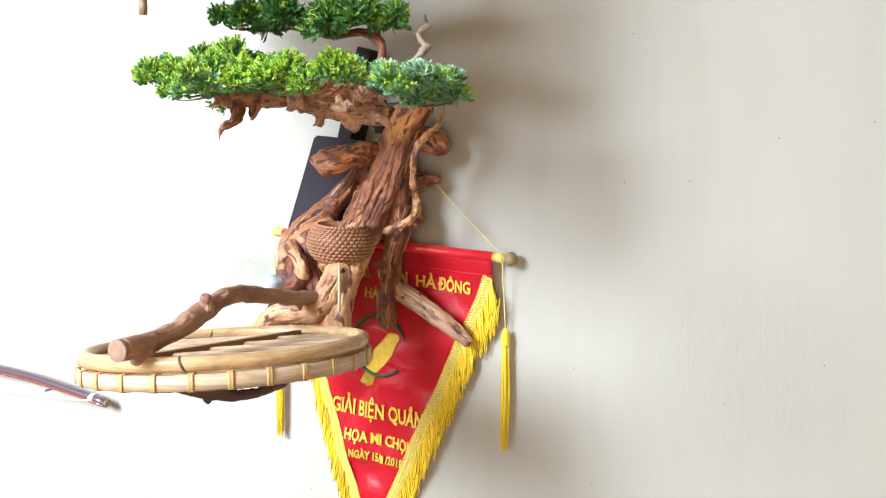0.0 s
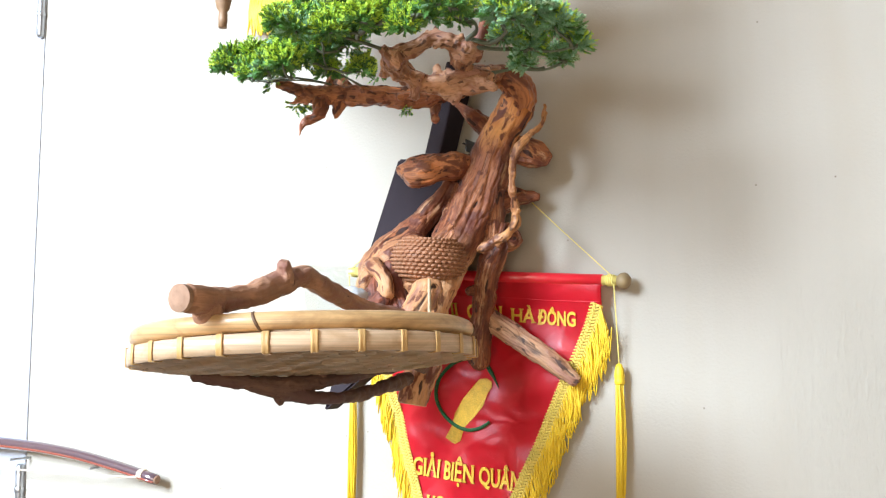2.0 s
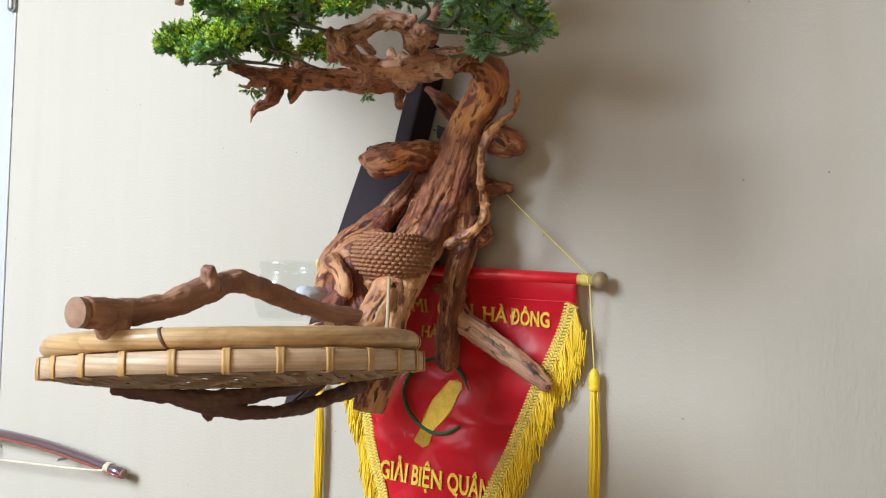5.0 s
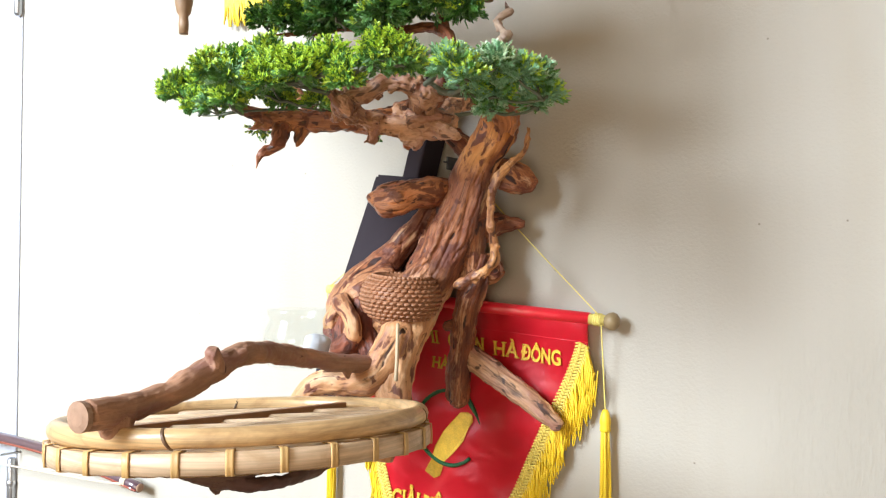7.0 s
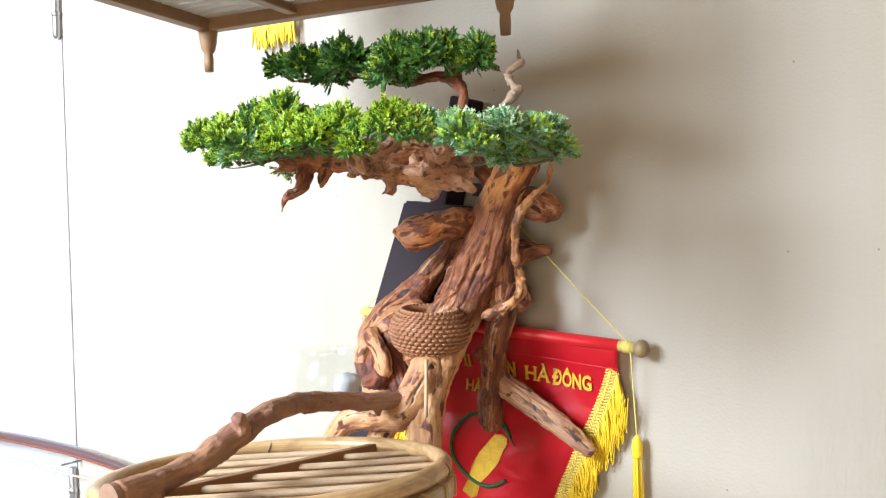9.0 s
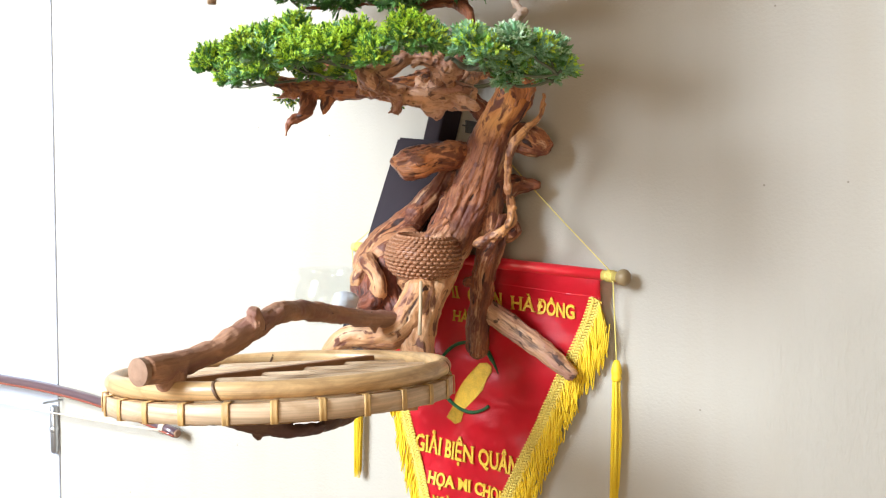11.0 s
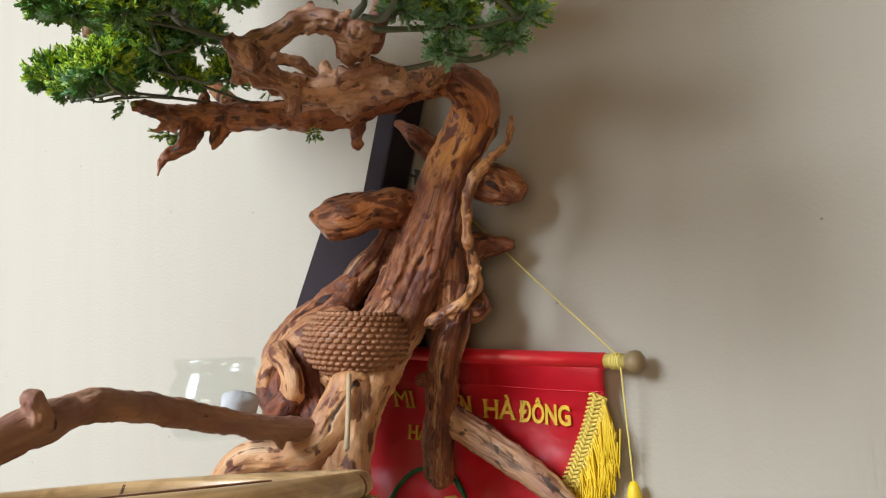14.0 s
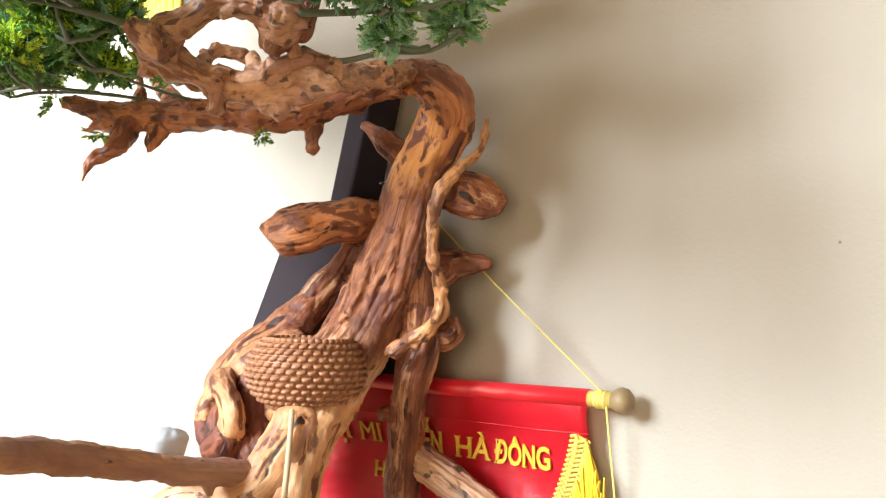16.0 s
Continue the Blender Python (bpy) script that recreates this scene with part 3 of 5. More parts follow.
        for i in range(110):
            w, r = rnd.uniform(0, 6.283), 0.0046 * math.sqrt(rnd.random())
            ln = rnd.uniform(0.115, 0.15)
            sp = rnd.uniform(0.8, 1.15)
            x, y = r * math.cos(w), r * math.sin(w)
            tube(b, [(head.x + x, head.y + y, head.z - 0.022, 0.0006), (head.x + x * 1.4 * sp, head.y + y * 1.1, head.z - 0.022 - ln * 0.5, 0.00065), (head.x + x * 1.2 * sp - 0.002, head.y + y, head.z - 0.022 - ln, 0.0005)], 4, 2)
        part("tassel_skirt", b, YELLOW, cord, "straight yellow tassel threads")
    return th


def words(text, size, u, v, parent, width=0.0, material=None, heavy=0.0):
    """Raised embroidery on the satin; u is its middle, v its foot."""
    c = bpy.data.curves.new("words", "FONT")
    c.body, c.size, c.align_x, c.extrude, c.offset, c.resolution_u = text, size, "CENTER", 0.0007, heavy, 3
    ob = new("words", c)
    dg = bpy.context.evaluated_depsgraph_get()
    me = bpy.data.meshes.new_from_object(ob.evaluated_get(dg))
    bpy.data.objects.remove(ob)
    b = bmesh.new()
    b.from_mesh(me)
    flats = [(e.verts[0].co.y, *sorted(w.co.x for w in e.verts)) for e in b.edges if abs(e.verts[0].co.y - e.verts[1].co.y) < 1e-5 and min(w.co.z for w in e.verts) > 0]
    flats = [f for f in flats if 0.05 * size < f[2] - f[1] < 0.26 * size]
    tops = [round(f[0], 4) for f in flats if 0.5 * size < f[0] < 0.8 * size]
    for y, x0, x1 in flats:  # serifs
        if abs(y + heavy) < 0.01 * size or tops and abs(y - max(tops, key=tops.count)) < 0.006 * size:
            s = 1 if y < 0.3 * size else -1
            box(b, x0 - 0.055 * size, x1 + 0.055 * size, min(y, y + s * 0.055 * size), max(y, y + s * 0.055 * size), -0.0006, 0.0006)
    xs = [w.co.x for w in b.verts]
    k = width / (max(xs) - min(xs)) if width else 1.0
    bmesh.ops.triangulate(b, faces=b.faces[:])
    for w in b.verts:
        x, z, d = u + w.co.x * k, v + w.co.y, w.co.z
        w.co = Vector((x, cloth_y(x, z) - 0.0022 - d, z))
    bmesh.ops.reverse_faces(b, faces=b.faces[:])
    return part("lettering", b, material or GOLD, parent, "raised gold embroidered words: " + text, False, TILT)


flag = pennant("pennants")
for text, u, width, v in (("HOẠ", -0.080, 0.046, -0.0545), ("MI", -0.034, 0.024, -0.0555), ("CHIẾN", 0.0175, 0.053, -0.0575), ("HÀ", 0.0725, 0.034, -0.0590), ("ĐÔNG", 0.1195, 0.053, -0.0600)):
    words(text, 0.0245, u, v + 0.0025, flag, width, None, 0.0 if text == "MI" else 0.0004 if text == "HÀ" else 0.0007)
for text, u, width in (("HÀ", -0.0195, 0.027),):
    words(text, 0.0195, u, -0.0835, flag, width, None, 0.0003)
words("GIẢI BIỆN QUÂN", 0.0325, 0.002, -0.268, flag, 0.161, None, 0.0008)
words("HỌA MI CHỌI", 0.0225, 0.003, -0.3085, flag, 0.116, None, 0.0008)
words("NGÀY 15/", 0.0175, -0.0175, -0.3355, flag, 0.054, None, 0.0006)
words("/2018", 0.0175, 0.0345, -0.3355, flag, 0.033, None, 0.0006)
b = box(bmesh.new(), 0.0115, 0.0165, 0.0065, 0.008, -0.3355, -0.3235)
part("lettering_bar", b, GOLD, flag, "unreadable gold stitches", False, TILT)

# the emblem: a plain gold shape in a green ring with two leaves
b = bmesh.new()
EM = Vector((-0.001, 0, -0.155))
for i in range(60):
    w0, w1 = [radians(70 + 245 * (i + k) / 60) for k in (0, 1)]
    r = 0.046
    for w, nxt in ((w0, w1),):
        p, q = EM + Vector((r * math.cos(w), 0, r * math.sin(w))), EM + Vector((r * math.cos(nxt), 0, r * math.sin(nxt)))
        tube(b, [(p.x, cloth_y(p.x, p.z) - 0.002, p.z, 0.0025), (q.x, cloth_y(q.x, q.z) - 0.002, q.z, 0.0025)], 6, 1, 0, 0, False)
for x, z, w, ln in ((0.018, 0.046, -50, 0.038), (0.026, 0.043, -60, 0.036)):
    d = Vector((math.cos(radians(w)), 0, math.sin(radians(w))))
    p = EM + Vector((x, 0, z))
    tube(b, [(*(p + Vector((0, cloth_y(p.x, p.z) - 0.002, 0))), 0.001), (*(p + d * ln * 0.5 + Vector((0, cloth_y(p.x, p.z) - 0.002, 0))), 0.0035), (*(p + d * ln + Vector((0, cloth_y(p.x, p.z) - 0.002, 0))), 0.0008)], 8, 4, 0, 0, True, 0.4)
part("emblem_ring", b, GREEN_THREAD, flag, "green embroidered ring with two leaves", True, TILT)
b = bmesh.new()
shape = [(-0.030, -0.060), (-0.018, -0.067), (-0.010, -0.062), (-0.006, -0.044), (0.006, -0.030), (0.017, -0.014), (0.022, 0.003), (0.027, 0.012), (0.026, 0.019), (0.020, 0.023), (0.011, 0.021), (0.004, 0.012), (-0.009, -0.006), (-0.019, -0.026), (-0.023, -0.044)]
vs = [b.verts.new((EM.x + x * 1.12 + 0.002, cloth_y(EM.x + x, EM.z + z) - 0.0016, EM.z + z)) for x, z in shape]
face = b.faces.new(vs)
bmesh.ops.solidify(b, geom=b.faces[:], thickness=0.0012)
part("emblem_patch", b, GOLD, flag, "plain gold embroidered patch", False, TILT)

# ---- dark mounting board behind the driftwood ----
mount = thing("mounting_board", (-0.03, -0.05, 1.45), "dark brown lacquered mounting board fixed to the wall", "board")


def slab(bm, a, c, width, thick):
    """A bevelled plank from a to c, with its broad face towards -y."""
    a, c = Vector(a), Vector(c)
    d = (c - a)
    q = d.normalized().to_track_quat("Z", "Y")
    tmp = box(bmesh.new(), -width / 2, width / 2, -thick / 2, thick / 2, 0, d.length, 0.003)
    tmp.transform(Matrix.Translation(a) @ q.to_matrix().to_4x4())
    me = bpy.data.meshes.new("t")
    tmp.to_mesh(me), tmp.free()
    bm.from_mesh(me)
    return bm


b = bmesh.new()
vs = []
for y0, y1 in ((0.0, 0.022),):
    front = [(-0.092, -0.055, 1.775), (0.035, -0.055, 1.76), (0.005, -0.10, 1.63), (-0.068, -0.16, 1.49), (-0.118, -0.178, 1.445), (-0.106, -0.106, 1.639)]
    f0 = [b.verts.new(p) for p in front]
    f1 = [b.verts.new((p[0], min(p[1] + 0.03, -0.001), p[2])) for p in front]
    b.faces.new(f0), b.faces.new(list(reversed(f1)))
    for i in range(6):
        b.faces.new((f0[i], f1[i], f1[(i + 1) % 6], f0[(i + 1) % 6]))
bmesh.ops.recalc_face_normals(b, faces=b.faces[:])
bmesh.ops.bevel(b, geom=b.edges[:], offset=0.003, segments=2, affect="EDGES")
part("panel", b, BOARD, mount, "broad dark panel", False)
b = bmesh.new()
slab(b, (-0.067, -0.03, 1.68), (-0.006, -0.03, 1.897), 0.042, 0.024)
part("post", b, BOARD, mount, "narrow dark post", False)
b = bmesh.new()
box(b, 0.008, 0.0095, -0.046, -0.001, 1.776, 1.792, 0.0004)
tube(b, [(0.0085, -0.052, 1.785, 0.0013), (0.0085, -0.03, 1.785, 0.0013)], 8, 1)
part("bracket_screw", b, DARK_STEEL, mount, "small steel bracket with a screw", False)
box_b = box(bmesh.new(), -0.07, -0.015, -0.04, 0.0, 1.62, 1.70, 0.002)
part("spacer", box_b, BOARD, mount, "dark block against the wall", False)

# ---- the driftwood tree ----
tree = thing("driftwood_tree", (0.02, -0.06, 1.46), "wall-mounted polished driftwood bonsai with artificial cypress foliage", "decorative tree")

TRUNK = [(0.107, -0.092, 1.819, 0.0216), (0.099, -0.09, 1.804, 0.0218), (0.082, -0.086, 1.786, 0.0234), (0.068, -0.083, 1.765, 0.0246), (0.058, -0.082, 1.741, 0.0262), (0.047, -0.082, 1.715, 0.0288), (0.035, -0.086, 1.685, 0.0295), (0.026, -0.094, 1.658, 0.029), (0.02, -0.108, 1.632, 0.027), (0.023, -0.13, 1.608, 0.0232), (0.029, -0.158, 1.582, 0.0215), (0.028, -0.172, 1.559, 0.0208), (0.029, -0.18, 1.534, 0.02), (0.037, -0.19, 1.508, 0.0192), (0.033, -0.2, 1.482, 0.0182), (0.026, -0.203, 1.458, 0.0172)]
FILLER = [(0.03, -0.098, 1.668, 0.02), (0.012, -0.12, 1.633, 0.0215), (0.003, -0.138, 1.612, 0.021), (-0.006, -0.15, 1.592, 0.018)]
LIMB = [(0.103, -0.09, 1.809, 0.0222), (0.112, -0.098, 1.823, 0.0203), (0.11, -0.108, 1.834, 0.0183), (0.094, -0.118, 1.843, 0.0155), (0.074, -0.128, 1.843, 0.015), (0.056, -0.14, 1.836, 0.016), (0.037, -0.152, 1.828, 0.0165), (0.021, -0.168, 1.819, 0.0149), (0.006, -0.186, 1.814, 0.0134), (-0.013, -0.2, 1.815, 0.0125), (-0.031, -0.217, 1.814, 0.0125), (-0.052, -0.233, 1.814, 0.0121), (-0.073, -0.247, 1.814, 0.0122), (-0.092, -0.26, 1.82, 0.0089), (-0.115, -0.272, 1.826, 0.005)]
TWIG = [(-0.067, -0.25, 1.803, 0.0103), (-0.062, -0.265, 1.783, 0.0062), (-0.073, -0.275, 1.774, 0.0049), (-0.074, -0.28, 1.76, 0.0024)]
SPUR_A = [(-0.054, -0.235, 1.804, 0.0087), (-0.055, -0.24, 1.785, 0.0036)]
SPUR_B = [(0.028, -0.155, 1.813, 0.008), (0.029, -0.157, 1.797, 0.0042), (0.030, -0.158, 1.790, 0.0048)]
UPTWIG = [(-0.048, -0.22, 1.822, 0.0082), (-0.088, -0.21, 1.851, 0.0061), (-0.112, -0.205, 1.869, 0.0035)]
SPUR_C = [(-0.075, -0.25, 1.813, 0.0068), (-0.089, -0.258, 1.808, 0.0049), (-0.104, -0.262, 1.805, 0.0035)]
SPUR_D = [(-0.066, -0.246, 1.814, 0.0068), (-0.058, -0.245, 1.83, 0.0048), (-0.063, -0.245, 1.843, 0.0039)]
LSTRAND = [(0.012, -0.086, 1.732, 0.0085), (-0.003, -0.093, 1.704, 0.0118), (-0.018, -0.102, 1.683, 0.015), (-0.034, -0.114, 1.662, 0.0178), (-0.047, -0.13, 1.645, 0.0198), (-0.055, -0.148, 1.629, 0.0198), (-0.058, -0.162, 1.613, 0.017), (-0.058, -0.17, 1.596, 0.0129)]
FOOT = [(0.026, -0.166, 1.587, 0.0205), (0.021, -0.18, 1.564, 0.0205), (0.014, -0.195, 1.545, 0.019), (-0.006, -0.208, 1.537, 0.0158), (-0.034, -0.222, 1.535, 0.0148), (-0.05, -0.232, 1.522, 0.0126), (-0.057, -0.238, 1.506, 0.011), (-0.065, -0.24, 1.49, 0.0098)]
MID = [(0.006, -0.2, 1.548, 0.016), (-0.012, -0.2, 1.526, 0.015), (-0.02, -0.2, 1.508, 0.012)]
LINK = [(0.063, -0.075, 1.707, 0.0165), (0.064, -0.075, 1.682, 0.0142), (0.061, -0.075, 1.657, 0.0115), (0.055, -0.072, 1.638, 0.0095)]
RROOT = [(0.073, -0.07, 1.669, 0.0109), (0.065, -0.07, 1.647, 0.0134), (0.055, -0.07, 1.623, 0.0145), (0.048, -0.068, 1.594, 0.015), (0.042, -0.064, 1.564, 0.0138), (0.035, -0.056, 1.534, 0.0152), (0.029, -0.049, 1.51, 0.0155), (0.027, -0.047, 1.502, 0.0135)]
RKNOT = [(0.036, -0.068, 1.592, 0.0075), (0.031, -0.079, 1.5915, 0.0066)]
SIDE = [(0.043, -0.055, 1.561, 0.0137), (0.078, -0.046, 1.535, 0.0135), (0.119, -0.036, 1.506, 0.0127), (0.149, -0.03, 1.483, 0.0093)]
STUBL = [(0.036, -0.09, 1.746, 0.0165), (0.02, -0.12, 1.742, 0.0175), (0.003, -0.14, 1.734, 0.0195), (-0.012, -0.15, 1.732, 0.0165), (-0.021, -0.155, 1.733, 0.0085)]
STUBU = [(0.062, -0.08, 1.79, 0.0125), (0.038, -0.08, 1.811, 0.0109), (0.019, -0.086, 1.826, 0.0057)]
STUBR = [(0.078, -0.065, 1.772, 0.0145), (0.098, -0.055, 1.764, 0.0185), (0.116, -0.052, 1.757, 0.0165), (0.124, -0.05, 1.754, 0.011)]
STUBR2 = [(0.061, -0.06, 1.70, 0.018), (0.08, -0.045, 1.709, 0.0145), (0.094, -0.036, 1.711, 0.010), (0.104, -0.033, 1.709, 0.006)]
STUBR3 = [(0.067, -0.062, 1.651, 0.0125), (0.076, -0.055, 1.65, 0.0118), (0.083, -0.05, 1.656, 0.0095), (0.082, -0.05, 1.663, 0.0065)]
SHOULDER = [(-0.02, -0.125, 1.645, 0.017), (-0.04, -0.145, 1.63, 0.019), (-0.056, -0.162, 1.612, 0.015), (-0.056, -0.172, 1.598, 0.011)]
KNURL = [(-0.05, -0.172, 1.620, 0.0105), (-0.037, -0.182, 1.614, 0.0105), (-0.024, -0.188, 1.605, 0.0095), (-0.018, -0.190, 1.594, 0.0088), (-0.019, -0.190, 1.582, 0.0098), (-0.028, -0.188, 1.573, 0.0125), (-0.042, -0.184, 1.57, 0.0125)]
KNURL_B = [(-0.055, -0.172, 1.611, 0.0095), (-0.058, -0.178, 1.601, 0.0085), (-0.057, -0.181, 1.591, 0.0088), (-0.050, -0.183, 1.58, 0.0105), (-0.040, -0.184, 1.572, 0.0118)]
HOLLOW = [(-0.034, -0.152, 1.616, 0.018), (-0.031, -0.160, 1.597, 0.0185), (-0.018, -0.167, 1.572, 0.018), (-0.002, -0.174, 1.548, 0.018)]
HEART = [(-0.042, -0.172, 1.602, 0.0085), (-0.037, -0.182, 1.590, 0.0115), (-0.036, -0.183, 1.577, 0.0125)]
BULB = [(-0.047, -0.18, 1.576, 0.0124), (-0.04, -0.182, 1.562, 0.014), (-0.02, -0.188, 1.55, 0.0135)]
VINE = [(0.14, -0.087, 1.81, 0.00244), (0.142, -0.097, 1.787, 0.00386), (0.128, -0.11, 1.767, 0.00462), (0.117, -0.118, 1.752, 0.00512), (0.1115, -0.12, 1.724, 0.00462), (0.1105, -0.115, 1.699, 0.00462), (0.1095, -0.106, 1.683, 0.00462), (0.107, -0.106, 1.662, 0.00601), (0.0825, -0.105, 1.648, 0.00666), (0.0615, -0.104, 1.638, 0.00568)]
LOOP = [(0.16, -0.315, 1.805, 0.0102), (0.147, -0.325, 1.814, 0.0081), (0.133, -0.335, 1.816, 0.0073), (0.12, -0.345, 1.806, 0.0073), (0.098, -0.352, 1.798, 0.0105), (0.095, -0.34, 1.793, 0.0096), (0.092, -0.315, 1.79, 0.01), (0.1, -0.295, 1.788, 0.0101), (0.13, -0.29, 1.785, 0.0111), (0.148, -0.29, 1.783, 0.0122), (0.182, -0.299, 1.771, 0.0043)]
KNOT = [(0.132, -0.29, 1.786, 0.0115), (0.15, -0.288, 1.786, 0.0145), (0.166, -0.288, 1.783, 0.0105)]
KNOT_B = [(0.15, -0.318, 1.808, 0.009), (0.163, -0.315, 1.805, 0.0125), (0.172, -0.312, 1.803, 0.008)]
KNOT_C = [(0.155, -0.31, 1.812, 0.009), (0.152, -0.31, 1.806, 0.0115), (0.148, -0.312, 1.797, 0.008)]
KNOT_E = [(0.104, -0.352, 1.795, 0.011), (0.1, -0.358, 1.80, 0.0085), (0.096, -0.36, 1.805, 0.006)]
LOOPSTUB = [(0.094, -0.305, 1.784, 0.007), (0.094, -0.305, 1.771, 0.0051)]
LOOPV = [(0.165, -0.315, 1.801, 0.0041), (0.145, -0.29, 1.789, 0.0043)]
JOIN = [(0.148, -0.29, 1.784, 0.008), (0.115, -0.21, 1.813, 0.0093), (0.095, -0.13, 1.842, 0.0105)]
ARC = [(0.056, -0.28, 1.811, 0.005), (0.022, -0.25, 1.839, 0.0053), (0.026, -0.23, 1.846, 0.0055), (0.03, -0.21, 1.836, 0.0067)]
UPLIMB = [(0.165, -0.31, 1.8, 0.0075), (0.178, -0.305, 1.847, 0.0044), (0.165, -0.295, 1.863, 0.0055), (0.141, -0.285, 1.873, 0.0046), (0.12, -0.285, 1.873, 0.0047), (0.095, -0.285, 1.874, 0.0053), (0.076, -0.285, 1.877, 0.0032), (0.048, -0.285, 1.884, 0.0022), (0.004, -0.285, 1.886, 0.002), (-0.046, -0.285, 1.892, 0.0018)]
UPFORK = [(0.164, -0.295, 1.862, 0.005), (0.157, -0.285, 1.875, 0.0051), (0.151, -0.28, 1.883, 0.0036)]
DEAD = [(0.2, -0.31, 1.815, 0.003), (0.222, -0.31, 1.837, 0.0028), (0.235, -0.31, 1.846, 0.0038), (0.225, -0.305, 1.856, 0.003), (0.218, -0.295, 1.866, 0.0021), (0.225, -0.285, 1.874, 0.0019), (0.212, -0.27, 1.884, 0.0014), (0.206, -0.26, 1.892, 0.0009)]
PERCH = [(0.018, -0.15, 1.553, 0.00817), (0.014, -0.19, 1.555, 0.00963), (0.004, -0.27, 1.566, 0.00946), (0.021, -0.35, 1.581, 0.01032), (0.051, -0.42, 1.587, 0.00955), (0.058, -0.46, 1.579, 0.01187), (0.063, -0.5, 1.567, 0.00972), (0.066, -0.535, 1.561, 0.00929), (0.069, -0.562, 1.561, 0.01077), (0.07, -0.574, 1.561, 0.01067)]
PKNOB = [(0.063, -0.46, 1.582, 0.0078), (0.068, -0.466, 1.594, 0.0059)]
PFOOT = [(0.069, -0.55, 1.558, 0.0081), (0.065, -0.552, 1.547, 0.0093)]
LOWER = [(-0.019, -0.48, 1.5, 0.0055), (0.006, -0.455, 1.496, 0.0067), (0.034, -0.43, 1.49, 0.0092), (0.051, -0.4, 1.494, 0.0071), (0.06, -0.35, 1.498, 0.006), (0.071, -0.28, 1.5072, 0.0059), (0.05, -0.215, 1.5002, 0.0064)]
LOWER2 = [(0.034, -0.43, 1.486, 0.0077), (0.058, -0.4, 1.479, 0.0057), (0.059, -0.34, 1.48, 0.0062), (0.045, -0.24, 1.4896, 0.0079)]
LKNOB = [(0.034, -0.43, 1.482, 0.0062), (0.035, -0.43, 1.4755, 0.0026)]


def strands(bm, line, count, seed):
    """Twisting ridges of old wood laid round a line."""
    rs = random.Random(seed * 13 + 5)
    fine = spline(line, 3)
    for k in range(count):
        w0, turn = 2 * math.pi * (k + rs.uniform(-0.25, 0.25)) / count, rs.uniform(-0.5, 0.9)
        pts = []
        for i, q in enumerate(fine):
            f = i / (len(fine) - 1)
            a, c = fine[max(0, i - 1)][:3], fine[min(len(fine) - 1, i + 1)][:3]
            t = Vector(c - a).normalized()
            s = t.cross(Vector((0, 1, 0))).normalized()
            u = s.cross(t)
            w = w0 + turn * f + 0.25 * math.sin(7 * f + k)
            d = q[3] * (0.86 + 0.12 * math.sin(9 * f + 2 * k))
            p = Vector(q[:3]) + (s * math.cos(w) + u * math.sin(w)) * d
            calm = min(1.0, max(0.35, (1.785 - q[2]) / 0.05), max(0.35, (q[2] - 1.585) / 0.04))
            pts.append((*p, q[3] * calm * (0.23 + 0.08 * math.sin(5 * f + 3 * k))))
        tube(bm, pts, 8, 1)


def knobs(bm, line, count, seed):
    """Short cut spurs and knots all along a limb."""
    rs = random.Random(seed * 7 + 3)
    fine = spline(line, 6)
    for k in range(count):
        q = fine[rs.randrange(2, len(fine) - 2)]
        d = Vector((rs.uniform(-1, 1), rs.uniform(-1, 0.6), rs.uniform(-1.2, 0.8))).normalized()
        r, p = q[3], Vector(q[:3])
        a, e = p + d * r * 0.5, p + d * r * rs.uniform(1.15, 1.65)
        w = r * rs.uniform(0.3, 0.5) + 0.001
        tube(bm, [(*a, w * 1.5), (*a.lerp(e, 0.6), w), (*e, w * rs.uniform(0.5, 1.0))], 9, 3)


def grown(name, lines, material, label, voxel, lumps, depth, fine, seed, segs=14, parent=None, ridges=0, cut=None, spurs=0, size=34):
    """Tubes grown into one skin, lumpy, grooved along the grain, and sawn flat at a plane if given."""
    b = bmesh.new()
    for i, l in enumerate(lines):
        tube(b, l, segs, 5, 0.0015, seed + i)
        if i < ridges:
            strands(b, l, 7 if i == 0 else 5, seed + i)
    for i, l in enumerate(lines[:2] if spurs else []):
        knobs(b, l, spurs if i == 0 else 2, seed + i)
    b = carve(fused(b, voxel), lumps, size, seed)
    b = carve(b, 0.0007, 170, seed + 3)
    groove(b, along_grain(b, lines), depth, fine, 95, 0.13, seed, name == "trunk")
    if cut:
        p, n = Vector(cut[0]), Vector(cut[1]).normalized()
        for v in b.verts:
            d = (v.co - p).dot(n)
            if d > 0:
                v.co -= n * d * 0.93
    return part(name, b, material, parent or tree, label)


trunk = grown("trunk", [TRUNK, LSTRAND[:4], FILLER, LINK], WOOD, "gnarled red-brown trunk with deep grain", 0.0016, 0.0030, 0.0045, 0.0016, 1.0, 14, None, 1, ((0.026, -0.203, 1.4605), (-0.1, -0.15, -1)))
foot = grown("root_foot", [LSTRAND[2:], FOOT, MID, SHOULDER, KNURL[:5], KNURL_B[:3], BULB], WOOD, "smooth pale swollen foot of the trunk", 0.0013, 0.0024, 0.0009, 0.0004, 3.0)
grown("root_hollow", [HOLLOW, KNURL_B[2:], KNURL[4:], HEART], WOOD_MAROON, "dark red hollow knurl in the foot", 0.0013, 0.0030, 0.0020, 0.0005, 6.0, 14, foot)
